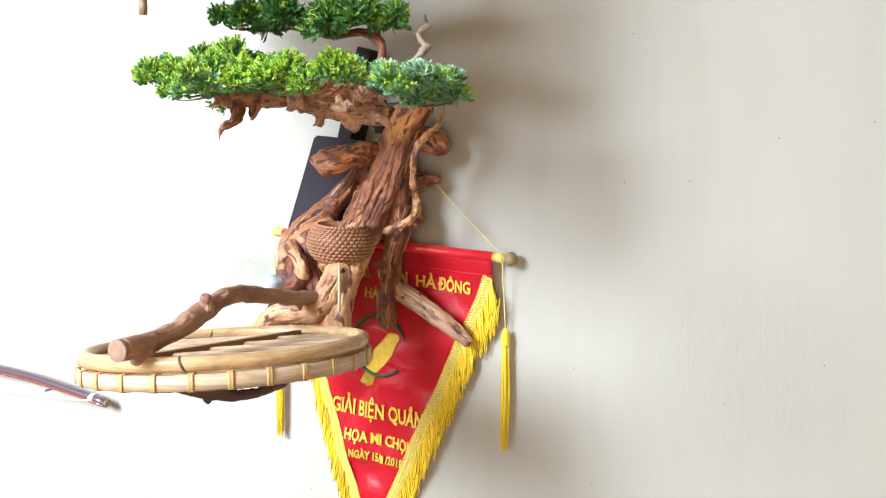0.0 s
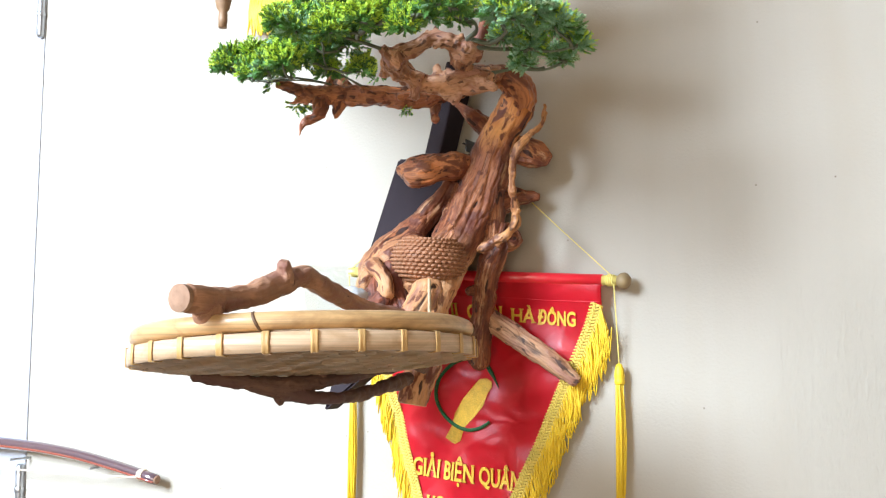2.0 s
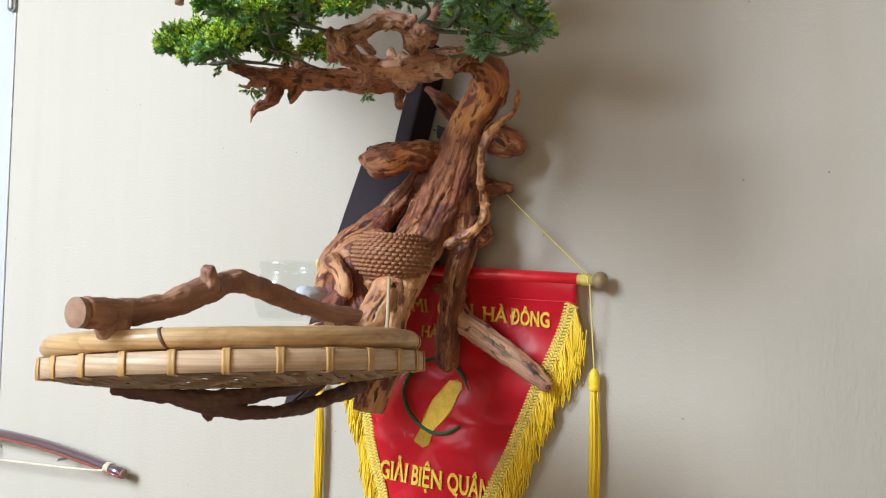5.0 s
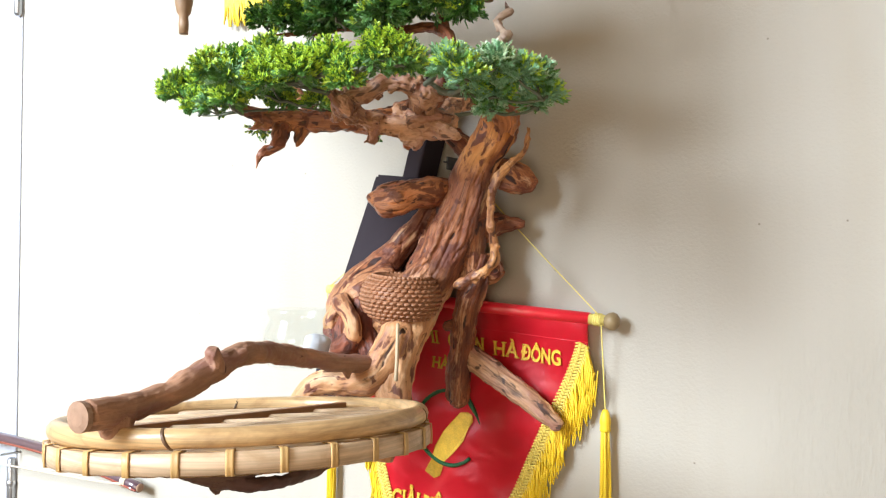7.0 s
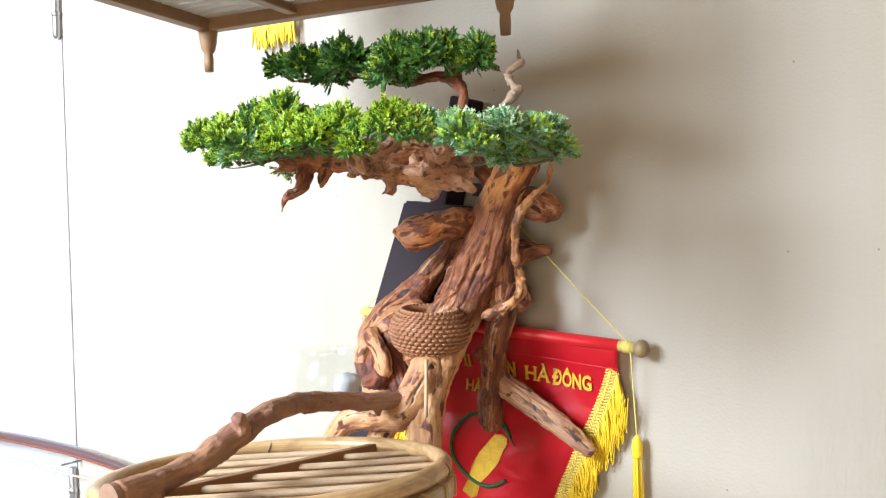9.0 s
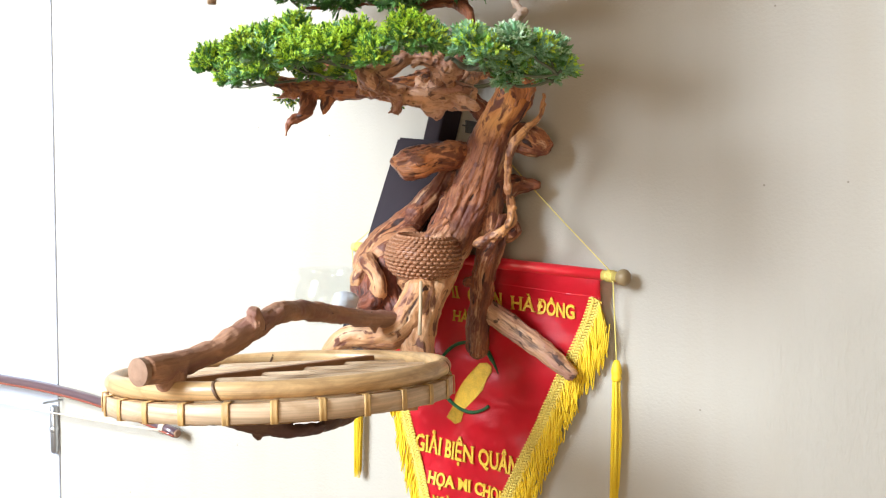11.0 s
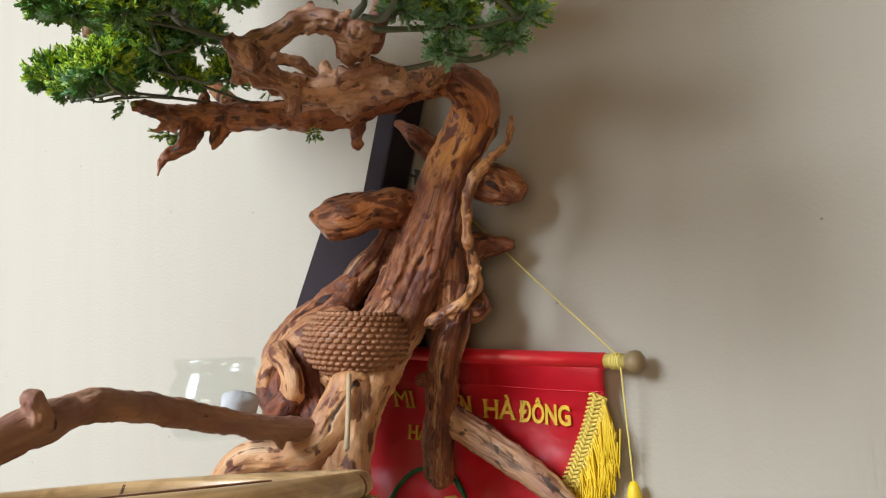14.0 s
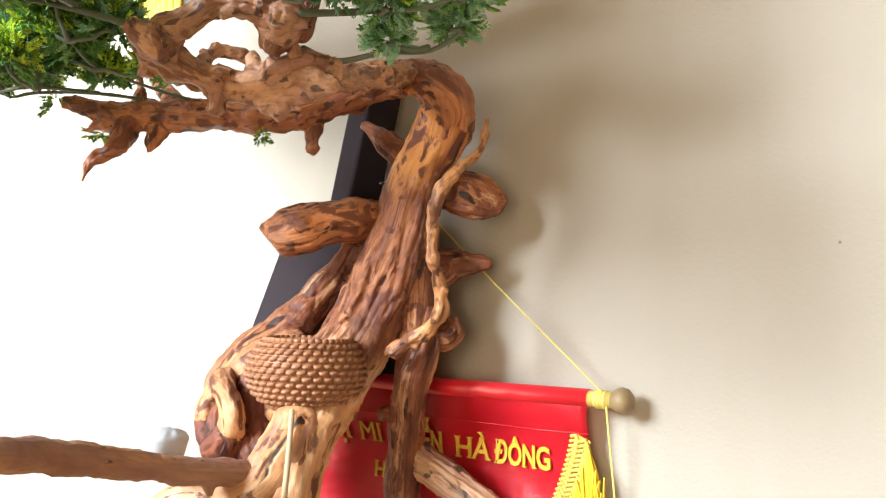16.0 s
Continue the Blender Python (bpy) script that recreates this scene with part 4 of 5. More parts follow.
for line, cut in ((STUBL, ((-0.008, -0.164, 1.724), (-0.55, -0.55, -0.62))), (STUBU, None), (STUBR, ((0.122, -0.052, 1.756), (0.8, -0.6, -0.1))), (STUBR2, None), (STUBR3, None)):
    grown("branch_stub", [line], WOOD_LIMB if line is STUBL else WOOD_ROOT if line is STUBU else WOOD, "short knotty stub of a cut branch", 0.0013, 0.0034, 0.0020, 0.0006, 2.0 + 9 * line[0][2], 14, trunk, 0, cut)
root = grown("root", [RROOT, RKNOT], WOOD_ROOT, "dark fissured hanging root", 0.0014, 0.0026, 0.0040, 0.0014, 4.0, 14, None, 1)
grown("root_prong", [SIDE], WOOD_PALE, "pale pitted side prong", 0.0014, 0.0024, 0.0024, 0.0008, 5.0, 14, root)
grown("main_limb", [LIMB, TWIG, SPUR_A, SPUR_B, UPTWIG, SPUR_C, SPUR_D], WOOD_LIMB, "polished limb bending over from the trunk", 0.0012, 0.0030, 0.0018, 0.0006, 7.0, 14, None, 0, None, 15, 60)
grown("front_limb", [LOOP, LOOPSTUB, LOOPV, JOIN, ARC, KNOT, KNOT_B, KNOT_C, KNOT_E], WOOD_TIP, "knotty looping limb under the foliage", 0.0010, 0.0032, 0.0020, 0.0006, 9.0, 14, None, 0, None, 28, 72)
grown("vine_stem", [VINE], WOOD_VINE, "thin twisting stem up the trunk", 0.0009, 0.0024, 0.0018, 0.0005, 12.0, 12, None, 0, None, 4, 70)
grown("upper_limb", [UPLIMB, UPFORK], WOOD_ROOT, "thin limb under the top foliage", 0.0009, 0.001, 0.0006, 0.0002, 14.0)
grown("deadwood_tip", [DEAD], WOOD_GREY, "curled grey deadwood tip", 0.0009, 0.0020, 0.0012, 0.0004, 15.0, 12, None, 0, None, 9, 80)
grown("perch_branch", [PERCH, PKNOB, PFOOT], BARK, "brown bark perch branch with a sawn end", 0.0011, 0.0014, 0.0007, 0.0003, 17.0, 14, None, 0, None, 4, 40)
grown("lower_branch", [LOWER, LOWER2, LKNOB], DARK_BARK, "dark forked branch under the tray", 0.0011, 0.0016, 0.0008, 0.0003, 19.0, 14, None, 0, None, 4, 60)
b = bmesh.new()
lathe(b, [(0.0, 0.0015), (0.006, 0.0012), (0.0104, 0.0), (0.0104, -0.004)], 18)
part("sawn_end", b, CUT, tree, "pale sawn branch end", False, look((0.0705, -0.5815, 1.561), (0.06, -0.4, 1.561)))


# ---- foliage ----
def finger(bm, p, d, length, r, slot, tip_slot=None):
    """A blunt little scale leaf."""
    d = d.normalized()
    s = d.orthogonal().normalized() * r
    t = d.cross(s)
    a = [bm.verts.new(p + (s * math.cos(w) + t * math.sin(w)) * 0.7) for w in (0, 2.094, 4.189)]
    q = p + d * length * 0.8
    c = [bm.verts.new(q + s * math.cos(w) + t * math.sin(w)) for w in (0, 2.094, 4.189)]
    tip = bm.verts.new(p + d * length)
    for k in range(3):
        bm.faces.new((a[k], a[(k + 1) % 3], c[(k + 1) % 3], c[k])).material_index = slot
        bm.faces.new((c[k], c[(k + 1) % 3], tip)).material_index = slot if tip_slot is None else tip_slot


def tuft_mesh(seed, sprigs, tip_share, slots):
    """A loose cushion of feathery, forked cypress sprigs, about 1 in radius."""
    rnd = random.Random(seed)
    bm = bmesh.new()
    for i in range(sprigs):
        w = rnd.uniform(0, 6.283)
        up = rnd.uniform(-0.6, 1.0)
        ring = math.sqrt(max(0, 1 - up * up))
        d = Vector((ring * math.cos(w), ring * math.sin(w), up)).normalized()
        lift = (d + Vector((rnd.uniform(-0.3, 0.3), rnd.uniform(-0.3, 0.3), 0.28))).normalized()
        p = d * rnd.uniform(0.1, 0.5)
        side = lift.orthogonal()
        side.rotate(Matrix.Rotation(rnd.uniform(0, 6.283), 3, lift))
        other = lift.cross(side)
        main = 0 if rnd.random() < 0.6 else 1
        fresh = up > -0.4 and rnd.random() < tip_share
        length = rnd.uniform(0.34, 0.56)
        finger(bm, p, lift, length, 0.018, main)
        n = 20
        for k in range(n):
            f = 0.18 + 0.82 * k / (n - 1)
            out = side * (1 if k % 2 else -1) + other * rnd.uniform(-0.55, 0.55)
            young = fresh and f > 0.5
            o = p + lift * length * f * 0.92
            aim = lift * (0.62 + 0.45 * f) + out * (0.98 - 0.3 * f)
            finger(bm, o, aim, rnd.uniform(0.115, 0.185), 0.0225, 2 if young and rnd.random() < 0.75 else main, 2 if young else None)
    me = bpy.data.meshes.new("foliage_tuft")
    bm.to_mesh(me)
    bm.free()
    for s in slots:
        me.materials.append(s)
    return me


LOW_TUFTS = [tuft_mesh(30 + i, 165, (0.95, 0.6, 0.3, 0.9)[i], (LEAF, LEAF_BLUE if i == 2 else LEAF, LEAF_TIP)) for i in range(4)]
SPRAYS = [tuft_mesh(70 + i, 18, 0.5, (LEAF, LEAF, LEAF_TIP)) for i in range(2)]
BLUE_TUFTS = [tuft_mesh(40 + i, 165, 0.6, (LEAF_BLUE, LEAF, LEAF_PALE if i else LEAF_TIP)) for i in range(2)]
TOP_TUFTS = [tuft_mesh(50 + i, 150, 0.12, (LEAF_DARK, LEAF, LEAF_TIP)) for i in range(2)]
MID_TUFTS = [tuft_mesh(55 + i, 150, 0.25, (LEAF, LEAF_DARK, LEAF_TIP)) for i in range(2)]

# x, y, z, half width
LOW_LEFT = [(-0.14, -0.33, 1.837, 0.021), (-0.118, -0.345, 1.833, 0.0231), (-0.122, -0.315, 1.841, 0.0231), (-0.09, -0.335, 1.833, 0.0252), (-0.1, -0.3, 1.837, 0.021), (-0.083, -0.35, 1.815, 0.0199), (-0.058, -0.352, 1.815, 0.0221), (-0.028, -0.362, 1.815, 0.0221), (-0.06, -0.325, 1.835, 0.0263), (-0.03, -0.32, 1.831, 0.0252), (-0.035, -0.345, 1.843, 0.0231), (0.0, -0.335, 1.831, 0.0252), (0.0, -0.355, 1.841, 0.0231), (0.022, -0.362, 1.845, 0.0231), (0.025, -0.325, 1.835, 0.0242), (-0.02, -0.3, 1.821, 0.0199), (0.02, -0.292, 1.818, 0.0199), (0.05, -0.43, 1.819, 0.0218), (0.055, -0.44, 1.809, 0.0199), (0.075, -0.415, 1.819, 0.0218), (0.085, -0.43, 1.805, 0.0199), (0.1, -0.4, 1.819, 0.0228), (0.115, -0.405, 1.819, 0.0199), (0.118, -0.43, 1.809, 0.0209), (0.13, -0.405, 1.819, 0.0228), (0.15, -0.41, 1.803, 0.0199), (0.165, -0.395, 1.815, 0.0199), (0.19, -0.42, 1.814, 0.0218), (0.197, -0.418, 1.819, 0.0171), (0.205, -0.41, 1.809, 0.019), (0.18, -0.365, 1.819, 0.0171), (0.034, -0.437, 1.819, 0.019), (0.042, -0.45, 1.815, 0.0181)]
LOW_RIGHT = [(0.238, -0.4, 1.804, 0.0212), (0.225, -0.38, 1.81, 0.0212), (0.25, -0.395, 1.796, 0.0175), (0.255, -0.365, 1.81, 0.0221), (0.262, -0.34, 1.806, 0.0221), (0.262, -0.31, 1.81, 0.0212), (0.266, -0.3, 1.798, 0.0193), (0.235, -0.345, 1.81, 0.0221), (0.225, -0.31, 1.801, 0.0212), (0.24, -0.275, 1.798, 0.0202), (0.21, -0.335, 1.804, 0.0193), (0.205, -0.285, 1.795, 0.0184)]
TOP = [(-0.0368, -0.3, 1.893, 0.0319), (0.0067, -0.315, 1.89, 0.0354), (0.0372, -0.295, 1.894, 0.0378), (0.072, -0.3, 1.8869, 0.0342), (0.1155, -0.325, 1.8713, 0.0378), (0.1476, -0.32, 1.8693, 0.0366), (0.1737, -0.32, 1.8698, 0.0307), (0.1877, -0.3, 1.8729, 0.026), (0.1024, -0.28, 1.8861, 0.033)]
jig = random.Random(5)
TOP = [(x + (0.016 if x < 0 else 0), y, z + (0.012 if x > 0.09 else 0.004), r) for x, y, z, r in TOP]
TOP = [(x + k * jig.uniform(0.008, 0.018), y + k * jig.uniform(-0.02, 0.02), z + jig.uniform(-0.006, 0.004), r * 0.72) for x, y, z, r in TOP for k in (-1, 1)]
rnd = random.Random(77)
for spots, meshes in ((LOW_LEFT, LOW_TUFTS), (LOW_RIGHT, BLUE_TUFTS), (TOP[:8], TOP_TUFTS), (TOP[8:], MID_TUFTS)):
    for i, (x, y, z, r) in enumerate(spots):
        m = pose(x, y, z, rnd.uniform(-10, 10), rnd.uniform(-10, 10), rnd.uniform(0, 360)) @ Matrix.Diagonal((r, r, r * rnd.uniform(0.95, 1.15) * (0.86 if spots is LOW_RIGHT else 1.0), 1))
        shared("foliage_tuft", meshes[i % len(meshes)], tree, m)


# small tufts that hang about the limb
for i, (x, y, z, r) in enumerate(((-0.110, -0.243, 1.807, 0.012), (-0.097, -0.24, 1.804, 0.010), (0.012, -0.19, 1.797, 0.0065), (0.004, -0.187, 1.798, 0.006), (-0.015, -0.212, 1.838, 0.010), (-0.04, -0.232, 1.84, 0.011), (-0.118, -0.278, 1.828, 0.011))):
    shared("foliage_tuft", SPRAYS[i % 2], tree, pose(x, y, z, 150 if i < 4 else 20, 10 * i, 50 * i) @ Matrix.Diagonal((r * 1.7, r * 1.4, r * 1.3, 1)))


def stem(a, c, r, seed):
    rs = random.Random(seed)
    a, c = Vector(a), Vector(c)
    pts = []
    for k in range(5):
        p = a.lerp(c, k / 4)
        p += Vector((rs.uniform(-1, 1), rs.uniform(-1, 1), rs.uniform(-1, 1))) * (0.0022 if 0 < k < 4 else 0)
        pts.append((*p, r * (1 - 0.12 * k)))
    b = bmesh.new()
    tube(b, pts, 7, 4)
    part("foliage_stem", b, WIRE, tree, "grey-green wired stem")


def wire(pts, r, seed):
    rs = random.Random(seed)
    line = [(x + rs.uniform(-1, 1) * 0.003, y + rs.uniform(-1, 1) * 0.003, z + rs.uniform(-1, 1) * 0.003, r * (1 - 0.13 * k)) for k, (x, y, z) in enumerate(pts)]
    b = bmesh.new()
    tube(b, line, 8, 5, 0.0006, seed)
    part("foliage_stem", b, WIRE, tree, "grey-green wired stem")


stem((-0.085, -0.25, 1.816), (-0.108, -0.243, 1.808), 0.0014, 91)
WIRES = [
    [(0.1, -0.357, 1.805), (0.083, -0.386, 1.808), (0.058, -0.407, 1.812), (0.046, -0.428, 1.812), (0.036, -0.437, 1.818)],
    [(0.083, -0.386, 1.808), (0.1, -0.405, 1.805), (0.13, -0.418, 1.805), (0.165, -0.412, 1.807)],
    [(-0.06, -0.238, 1.822), (-0.048, -0.285, 1.814), (-0.06, -0.322, 1.812), (-0.08, -0.333, 1.81), (-0.098, -0.325, 1.816)],
    [(-0.048, -0.285, 1.814), (-0.04, -0.335, 1.804), (-0.055, -0.35, 1.804), (-0.078, -0.353, 1.803)],
    [(-0.03, -0.222, 1.824), (-0.015, -0.27, 1.814), (-0.01, -0.315, 1.816), (0.01, -0.345, 1.821)],
    [(0.17, -0.33, 1.808), (0.183, -0.337, 1.814), (0.192, -0.36, 1.812), (0.195, -0.395, 1.809), (0.2, -0.42, 1.809)],
    [(0.168, -0.315, 1.81), (0.192, -0.315, 1.799), (0.216, -0.305, 1.798), (0.245, -0.312, 1.793), (0.266, -0.31, 1.791)],
    [(0.172, -0.325, 1.81), (0.2, -0.345, 1.798), (0.228, -0.372, 1.796), (0.24, -0.395, 1.795)],
    [(0.15, -0.295, 1.798), (0.163, -0.278, 1.792), (0.19, -0.268, 1.793), (0.22, -0.27, 1.791), (0.245, -0.275, 1.791)],
]
for i, w in enumerate(WIRES):
    wire(w, 0.0013 if i in (2, 3, 4) else 0.0021, 60 + i)
ENDS = [q for w in WIRES for q in w[1:]]
for i, (x, y, z, r) in enumerate(LOW_LEFT + LOW_RIGHT):
    near = min(ENDS, key=lambda q: (q[0] - x) ** 2 + (q[1] - y) ** 2 + (q[2] - z) ** 2)
    stem(near, (x, y, z - r * 0.2), 0.0016, i)
for i, (x, y, z, r) in enumerate(TOP[:8:3]):
    near = min((q for q in UPLIMB[3:]), key=lambda q: (q[0] - x) ** 2)
    stem(near[:3], (x, y, z - r * 0.3), 0.0018, 40 + i)

# ---- woven cup on the trunk, with its stick ----
cup = thing("nest_cup", (0.011, -0.14, 1.595), "round woven brown rattan nest cup fixed on the trunk", "basket")
CUP = pose(0.0125, -0.147, 1.5965, 2, 5, 0) @ Matrix.Scale(0.915, 4)
PROFILE = [(0.020, 0.0), (0.033, 0.006), (0.043, 0.016), (0.0475, 0.029), (0.0455, 0.042), (0.0385, 0.0535), (0.034, 0.057)]


def cup_r(z):
    for (r0, z0), (r1, z1) in zip(PROFILE, PROFILE[1:]):
        if z <= z1:
            return r0 + (r1 - r0) * (z - z0) / (z1 - z0)
    return PROFILE[-1][0]


b = bmesh.new()
lathe(b, [(0.0, 0.001)] + PROFILE + [(0.031, 0.0575), (0.030, 0.052), (0.04, 0.038), (0.040, 0.022), (0.025, 0.006), (0.0, 0.005)], 40)
body = part("cup_body", b, RATTAN, cup, "rattan bowl", True, CUP)
b = bmesh.new()
rows, cols = 11, 36
for i in range(rows):
    for j in range(cols):
        z = 0.002 + 0.0535 * (i + 0.5) / rows
        w0 = 2 * math.pi * (j + 0.5 * (i % 2)) / cols
        pts = []
        for k in range(4):
            w = w0 + (k / 3 - 0.5) * 2 * math.pi / cols * 0.98
            r = cup_r(z) + 0.0042 * math.sin(math.pi * k / 3) - 0.0026
            pts.append((r * math.cos(w), r * math.sin(w), z + 0.0010 * (k / 3 - 0.5), 0.0024))
        tube(b, pts, 6, 1, 0, 0, False, 0.8)
part("weave", b, RATTAN, cup, "close overlapping rattan weave", True, CUP, "stuff")
b = bmesh.new()
for k in range(40):
    w0, w1 = 2 * math.pi * k / 40, 2 * math.pi * (k + 1) / 40
    tube(b, [(0.034 * math.cos(w0), 0.034 * math.sin(w0), 0.057, 0.0024), (0.034 * math.cos(w1), 0.034 * math.sin(w1), 0.0575, 0.0020)], 6, 1, 0, 0, False)
part("rim", b, RATTAN, cup, "twisted rattan rim", True, CUP)
sk = thing("wooden_stick", (0.048, -0.203, 1.543), "thin pale wooden stick propped under the nest cup", "stick")
b = bmesh.new()
tube(b, [(0.0375, -0.1845, 1.5985, 0.0019), (0.043, -0.193, 1.57, 0.0020), (0.0478, -0.2015, 1.543, 0.0021)], 8, 3)
part("shaft", b, STICK, sk)

# ---- glass jar on the foot of the trunk ----
jar = thing("glass_jar", (-0.045, -0.245, 1.55), "small clear glass jar with a white paper wad beside the trunk", "jar")
JAR = pose(-0.046, -0.246, 1.5535)
b = bmesh.new()
outer = [(0.0, 0.0), (0.026, 0.0), (0.031, 0.003), (0.0355, 0.014), (0.0368, 0.026), (0.0345, 0.040), (0.030, 0.048), (0.0292, 0.052), (0.0315, 0.0545), (0.032, 0.058), (0.0312, 0.061), (0.0292, 0.0615)]
inner = [(r - 0.0013, max(z, 0.0022)) for r, z in reversed(outer[2:-1])] + [(0.0, 0.0024)]
lathe(b, outer + inner, 40)
g = part("glass", b, GLASS, jar, "clear glass body with a rolled rim", True, JAR)
g.visible_shadow = False
b = lathe(bmesh.new(), [(0.0, 0.0042), (0.024, 0.0042), (0.0315, 0.014), (0.033, 0.024), (0.0315, 0.026), (0.015, 0.029), (0.0, 0.0285)], 28)
part("filling", carve(b, 0.0022, 90), FILL, jar, "white paper wad", True, JAR @ Matrix.Translation((0.019, 0.002, 0.002)) @ Matrix.Rotation(radians(14), 4, "Y") @ Matrix.Diagonal((0.34, 0.5, 1.15, 1)))

# ---- bamboo tray held between the branches ----
TR = Matrix.Translation((0.048, -0.4106, 1.5177)) @ (Matrix.Rotation(radians(-4.1), 4, "Y") @ Matrix.Rotation(radians(-2.8), 4, "X"))
tray = thing("bamboo_tray", (0.048, -0.41, 1.50), "round woven bamboo tray with a bamboo ring on top", "tray")
RT = 0.151
b = bmesh.new()
lathe(b, [(RT - 0.004, -0.0075), (RT, -0.0072), (RT + 0.0004, 0.0), (RT, 0.0072), (RT - 0.004, 0.0075), (RT - 0.004, -0.0075)], 96)
band = part("rim_band", b, BAMBOO_PALE, tray, "split bamboo rim band", True, TR)
b = bmesh.new()
lathe(b, [(RT - 0.011, -0.006), (RT - 0.0045, -0.006), (RT - 0.0045, 0.0075), (RT - 0.011, 0.0075), (RT - 0.011, -0.006)], 96)
part("inner_band", b, BAMBOO, tray, "inner bamboo hoop", True, TR)
# ring of round bamboo on top
b = bmesh.new()
RR = 0.1425
ring = []
for k in range(96):
    w = 2 * math.pi * k / 96
    rr = 0.0074 + 0.0005 * math.sin(3 * w + 1)
    ring.append([b.verts.new(((RR + rr * math.cos(q)) * math.cos(w), (RR + rr * math.cos(q)) * math.sin(w), 0.0162 + rr * math.sin(q))) for q in [2 * math.pi * i / 14 for i in range(14)]])
for k in range(96):
    a, c = ring[k], ring[(k + 1) % 96]
    for i in range(14):
        b.faces.new((a[i], c[i], c[(i + 1) % 14], a[(i + 1) % 14]))
hoop = part("bamboo_ring", b, BAMBOO, tray, "thick round bamboo ring", True, TR)
for w in (295, 25, 140):
    p = TR @ pose(RR * math.cos(radians(w)), RR * math.sin(radians(w)), 0.0162, 90, 0, w + 0) @ Matrix.Rotation(radians(24), 4, "X")
    node = lathe(bmesh.new(), [(0.0076, -0.0012), (0.0082, -0.0006), (0.0080, 0.0), (0.0084, 0.0006), (0.0076, 0.0012)], 16)
    part("bamboo_node", node, NODE, hoop, "dark bamboo node", True, p)
# bindings round the band
bind = bmesh.new()
loop = [(0.0008, -0.0078), (0.0012, 0.0), (0.0008, 0.0078), (-0.005, 0.0086), (-0.0118, 0.008), (-0.0118, -0.0066), (-0.005, -0.0086)]
cols = [(-0.0029, 0.0), (-0.0024, 0.0007), (-0.0012, 0.0008), (0.0, 0.0002), (0.0012, 0.0008), (0.0024, 0.0007), (0.0029, 0.0)]
grid = [[bind.verts.new((x + (h if x > -0.004 else -h), dy, z * (1 + h * 40))) for x, z in loop] for dy, h in cols]
for a, c in zip(grid, grid[1:]):
    for k in range(7):
        bind.faces.new((a[k], a[(k + 1) % 7], c[(k + 1) % 7], c[k]))
bmesh.ops.recalc_face_normals(bind, faces=bind.faces[:])
bmesh.ops.solidify(bind, geom=bind.faces[:], thickness=0.0005)
bind_me = bpy.data.meshes.new("binding")
bind.to_mesh(bind_me), bind.free()
bind_me.materials.append(CANE)
bind_me.shade_smooth()
for k in range(27):
    w = 360 * k / 27 + 5
    shared("binding", bind_me, band, TR @ pose(RT * math.cos(radians(w)), RT * math.sin(radians(w)), 0, 0, 0, w))
# the woven floor, strip over strip
floor_ob = thing("woven_floor", (0.048, -0.41, 1.50), "", "")
floor_ob.parent = tray
floor_ob.location = (0, 0, 0)
floor_ob.name = "woven_floor"


def sag(r):
    return -0.0172 + 0.0112 * (r / RT) ** 3


for way in (0, 1):
    n = 33
    for i in range(n):
        c = (i - (n - 1) / 2) * 0.0091
        half = math.sqrt(max(0.0, (RT - 0.006) ** 2 - c * c))
        if half < 0.02:
            continue
        b = bmesh.new()
        steps = max(6, int(half / 0.00455))
        prev = None
        for k in range(steps + 1):
            s = -half + 2 * half * k / steps
            cell = int(math.floor(s / 0.0091 + 0.5))
            over = 1 if ((i + cell + way * 2 + (n - 1) // 2) % 4 < 2) == (way == 0) else -1
            z = sag(math.hypot(c, s)) + over * 0.00065
            pair = []
            for e in (-0.0046, 0.0046):
                x, y = (s, c + e) if way == 0 else (c + e, s)
                pair.append(b.verts.new((x, y, z)))
            if prev:
                b.faces.new((prev[0], pair[0], pair[1], prev[1]))
            prev = pair
        bmesh.ops.solidify(b, geom=b.faces[:], thickness=0.0007)
        part("strip", b, STRIP, floor_ob, "", False, TR @ pose(0, 0, 0, 0, 0, 28))
# cross bar and thin sticks across the ring
BARDIR = 85.0
b = box(bmesh.new(), -0.138, 0.138, -0.005, 0.005, 0.002, 0.0185, 0.0008)
part("cross_bar", b, BAR, tray, "brown flat cross bar", False, TR @ pose(-0.022, 0.0, 0, 0, 0, BARDIR))
for off in (-0.105, -0.066, -0.03, 0.006, 0.042, 0.08, 0.115):
    half = math.sqrt(max(0, (RR - 0.004) ** 2 - off**2))
    b = bmesh.new()
    tube(b, [(-half, off, 0.0125, 0.0031), (0, off, 0.0122, 0.0031), (half, off, 0.0125, 0.0031)], 8, 3)
    part("cross_stick", b, BAMBOO_PALE, tray, "thin pale bamboo stick", True, TR @ pose(0, 0, 0, 0, 0, 39))

# ---- bird cage hung above the tree ----
CG = pose(-0.265, -0.215, 1.985, 0, 0, 12)
cage = thing("bird_cage", (-0.03, -0.37, 1.937), "wooden bird cage with a slatted floor hung above the tree", "bird cage")
CW, CD, CH = 0.40, 0.40, 0.44


def rail(x0, x1, y0, y1, z0, z1, name, label="", material=None):
    return part(name, box(bmesh.new(), x0, x1, y0, y1, z0, z1, 0.0015), material or CAGE_WOOD, cage, label, False, CG)


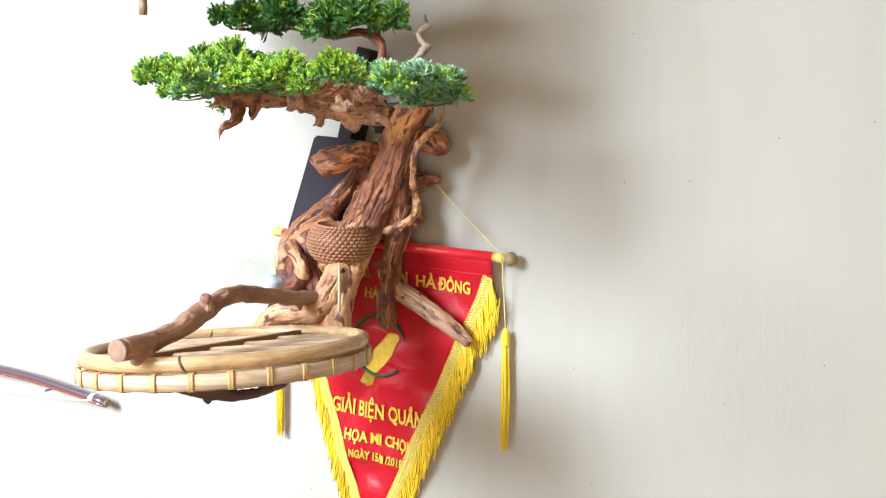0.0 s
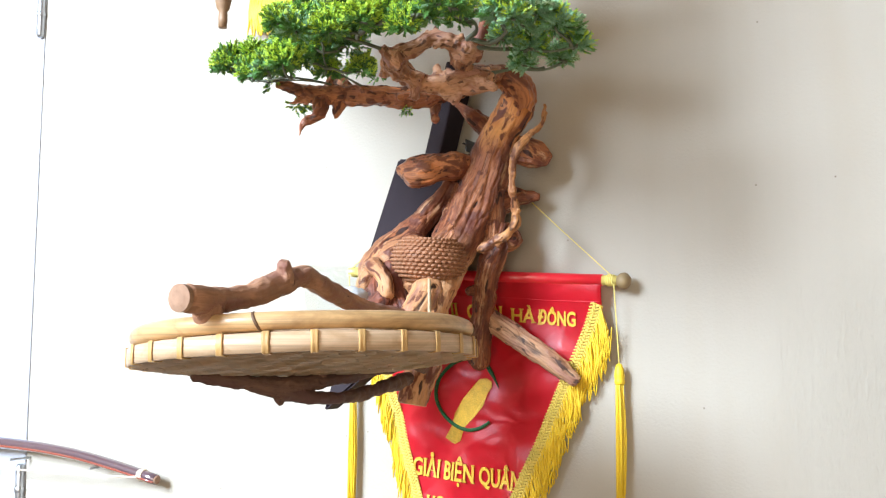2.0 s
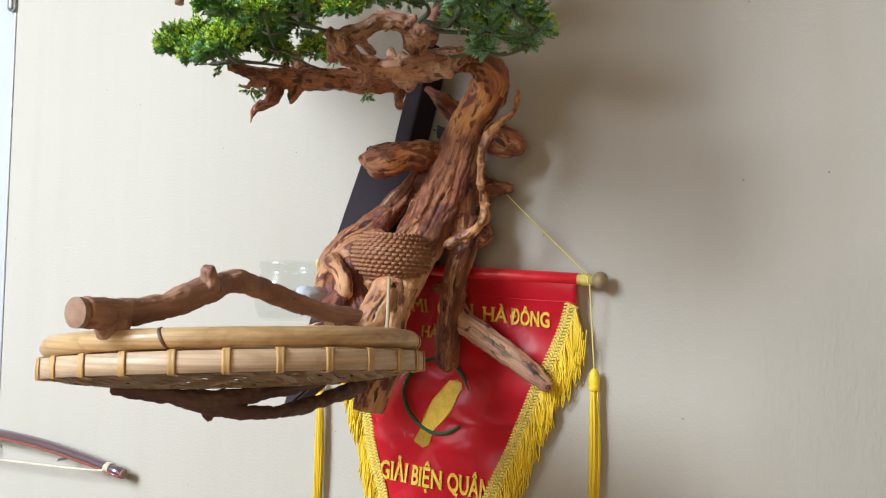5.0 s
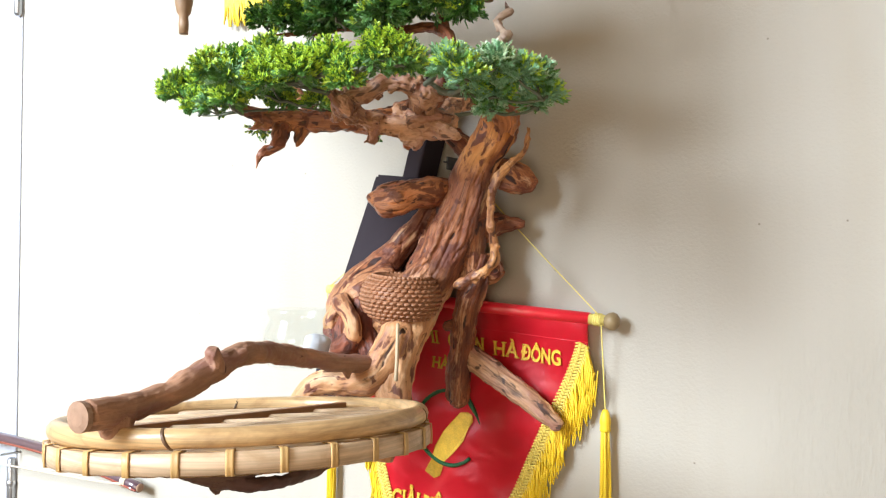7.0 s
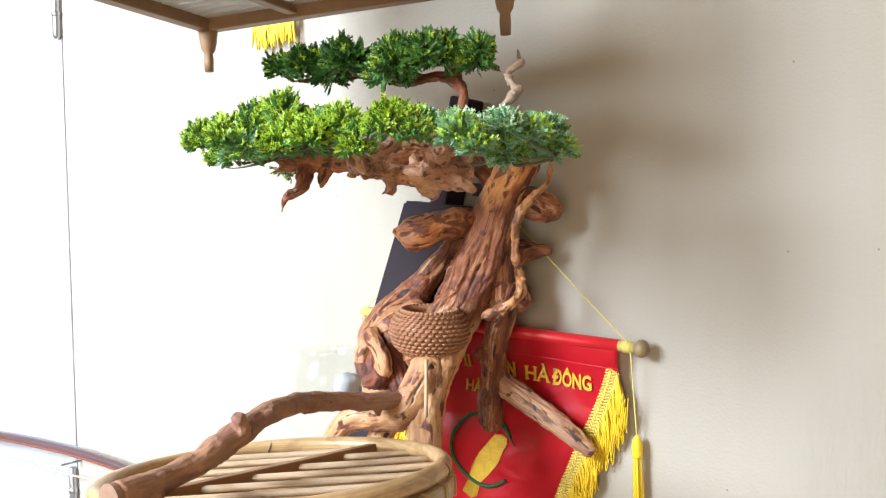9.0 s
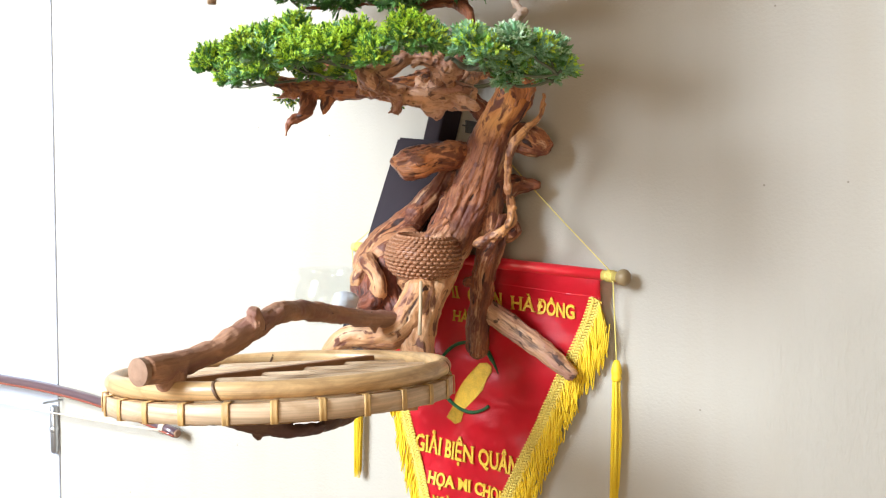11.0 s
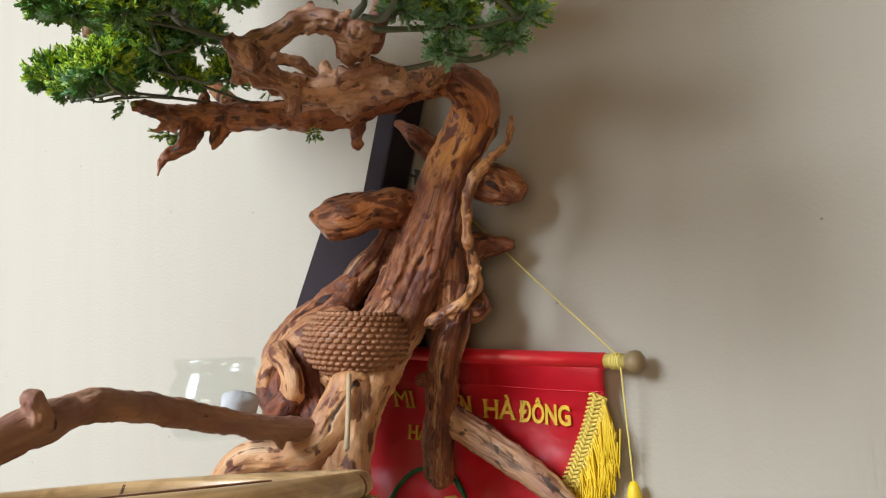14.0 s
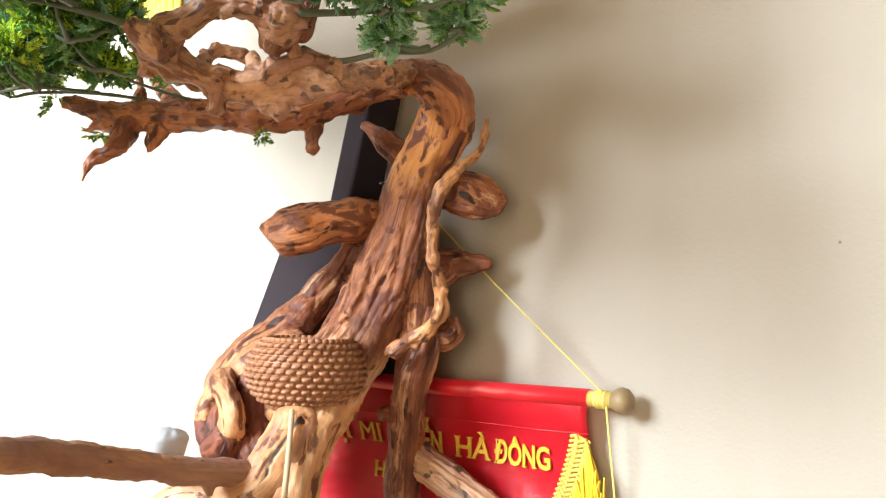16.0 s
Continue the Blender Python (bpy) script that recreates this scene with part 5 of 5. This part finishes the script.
rail(0, CW, -0.016, 0.0, 0.0, 0.022, "base_rail", "brown base rail")
rail(0, CW, -CD, -CD + 0.016, 0.0, 0.022, "base_rail", "brown base rail")
rail(0, 0.016, -CD + 0.016, -0.016, 0.0, 0.022, "base_rail", "brown base rail")
rail(CW - 0.016, CW, -CD + 0.016, -0.016, 0.0, 0.022, "base_rail", "brown base rail")
for x in (0.13, 0.265):
    rail(x, x + 0.013, -CD + 0.016, -0.016, 0.003, 0.013, "cross_beam", "brown cross beam")
slat = box(bmesh.new(), 0.017, CW - 0.017, -0.0065, 0.0065, 0.0135, 0.0165, 0.0006)
slat_me = bpy.data.meshes.new("floor_slat")
slat.to_mesh(slat_me), slat.free()
slat_me.materials.append(CAGE_BAR)
k = -0.026
while k > -CD + 0.02:
    shared("floor_slat", slat_me, cage, CG @ Matrix.Translation((0, k, 0)))
    k -= 0.0165
for x in (0.008, CW - 0.008):
    for y in (-0.008, -CD + 0.008):
        b = lathe(bmesh.new(), [(0.0, -0.048), (0.0055, -0.048), (0.0062, -0.036), (0.0055, -0.026), (0.0085, -0.022), (0.0105, -0.012), (0.0115, -0.004), (0.0125, 0.002), (0.0, 0.002)], 14)
        part("leg", b, CAGE_WOOD, cage, "turned tapered leg", True, CG @ Matrix.Translation((x, y, 0)))
bar = bmesh.new()
tube(bar, [(0, 0, 0.02, 0.0016), (0, 0, CH, 0.0016)], 6, 1, 0, 0, False)
bar_me = bpy.data.meshes.new("cage_bar")
bar.to_mesh(bar_me), bar.free()
bar_me.materials.append(CAGE_WOOD)
n = 29
for i in range(n):
    x, y = 0.008 + (CW - 0.016) * i / (n - 1), -0.008 - (CD - 0.016) * i / (n - 1)
    for p in ((x, -0.008), (x, -CD + 0.008), (0.008, y), (CW - 0.008, y)):
        shared("cage_bar", bar_me, cage, CG @ Matrix.Translation((p[0], p[1], 0)))
for z in (0.15, 0.30, CH):
    for q in ((0, CW, -0.013, -0.003), (0, CW, -CD + 0.003, -CD + 0.013), (0.003, 0.013, -CD + 0.013, -0.013), (CW - 0.013, CW - 0.003, -CD + 0.013, -0.013)):
        rail(q[0], q[1], q[2], q[3], z - 0.004, z + 0.004, "hoop_rail", "thin brown rail")
part("roof", box(bmesh.new(), 0, CW, -CD, 0, CH + 0.004, CH + 0.014, 0.002), CAGE_WOOD, cage, "flat wooden roof", False, CG)
b = bmesh.new()
c0 = CG @ Vector((CW / 2, -CD / 2, CH + 0.01))
tube(b, [(*c0, 0.004), (c0.x, c0.y, 3.8, 0.004)], 8, 1)
part("hanger", b, STEEL, cage, "steel hanging rod to the ceiling")

# ---- second pennant, only its fringe shows under the cage ----
th = thing("small_pennant", (-0.33, -0.01, 2.06), "small red pennant with yellow fringe hung on the wall", "pennant", "pennants")
b = box(bmesh.new(), -0.395, -0.325, -0.012, -0.008, 2.065, 2.30, 0.001)
part("cloth", b, RED, th, "red satin", False)
b = bmesh.new()
tube(b, [(-0.42, -0.014, 2.30, 0.006), (-0.30, -0.014, 2.30, 0.006)], 8, 1)
part("rod", b, PALE_YELLOW, th, "yellow painted rod")
b = bmesh.new()
rnd = random.Random(3)
for i in range(70):
    x = -0.405 + 0.085 * i / 69
    z0 = 2.083
    ln = rnd.uniform(0.05, 0.07)
    tube(b, [(x, -0.012, z0, 0.0014), (x + rnd.uniform(-0.003, 0.003), -0.016, z0 - ln * 0.5, 0.0016), (x + rnd.uniform(-0.006, 0.006), -0.014, z0 - ln, 0.0013)], 5, 3)
part("fringe", b, YELLOW, th, "bright yellow fringe", True, None, "stuff")

# ---- lacquered bow on the wall ----
bow = thing("lacquered_bow", (-0.62, -0.02, 1.31), "dark red lacquered curved bow with a twine string", "bow")
BOW = [(-0.575, 1.309, 0.0068), (-0.66, 1.322, 0.0074), (-0.774, 1.336, 0.0079), (-0.9, 1.343, 0.0083), (-1.05, 1.344, 0.0086), (-1.25, 1.338, 0.0083), (-1.45, 1.31, 0.0078)]
b = bmesh.new()
tube(b, [(x, -0.026, z, r * 1.2) for x, z, r in BOW], 14, 4, 0, 0, False)
part("limb", b, LACQUER, bow, "glossy dark red limb")
b = bmesh.new()
tube(b, [(x, -0.026 - r * 1.0, z - r * 0.5, r * 0.34) for x, z, r in BOW], 8, 4, 0, 0, False)
part("backing_strip", b, LACQUER_STRIPE, bow, "thin red lacquered strip along the limb")
b = lathe(bmesh.new(), [(0.0, 0.001), (0.0052, 0.001), (0.0068, 0.0), (0.0074, -0.006), (0.0076, -0.012)], 14)
part("tip", b, CUT, bow, "pale cut tip", False, look((-0.573, -0.026, 1.3088), (-0.8, -0.026, 1.332)))
b = bmesh.new()
tube(b, [(-0.61, -0.036, 1.312, 0.0018), (-0.70, -0.034, 1.307, 0.0018), (-0.85, -0.033, 1.303, 0.0018), (-1.0, -0.032, 1.300, 0.0018), (-1.45, -0.03, 1.298, 0.0018)], 6, 4, 0.0006)
for q in range(4):
    x = -0.603 - 0.003 * q
    c = [(x, -0.026 + 0.0092 * math.cos(w), 1.314 + 0.0088 * math.sin(w), 0.0014) for w in [2 * math.pi * i / 10 for i in range(11)]]
    tube(b, c, 5, 1, 0, 0, False)
part("string", b, STRING, bow, "twisted pale twine")
for x in (-0.72, -0.94):
    b = bmesh.new()
    tube(b, [(x, 0.002, 1.318, 0.0022), (x, -0.04, 1.3185, 0.0022)], 7, 1)
    part("nail", b, STEEL, bow, "steel nail in the wall")
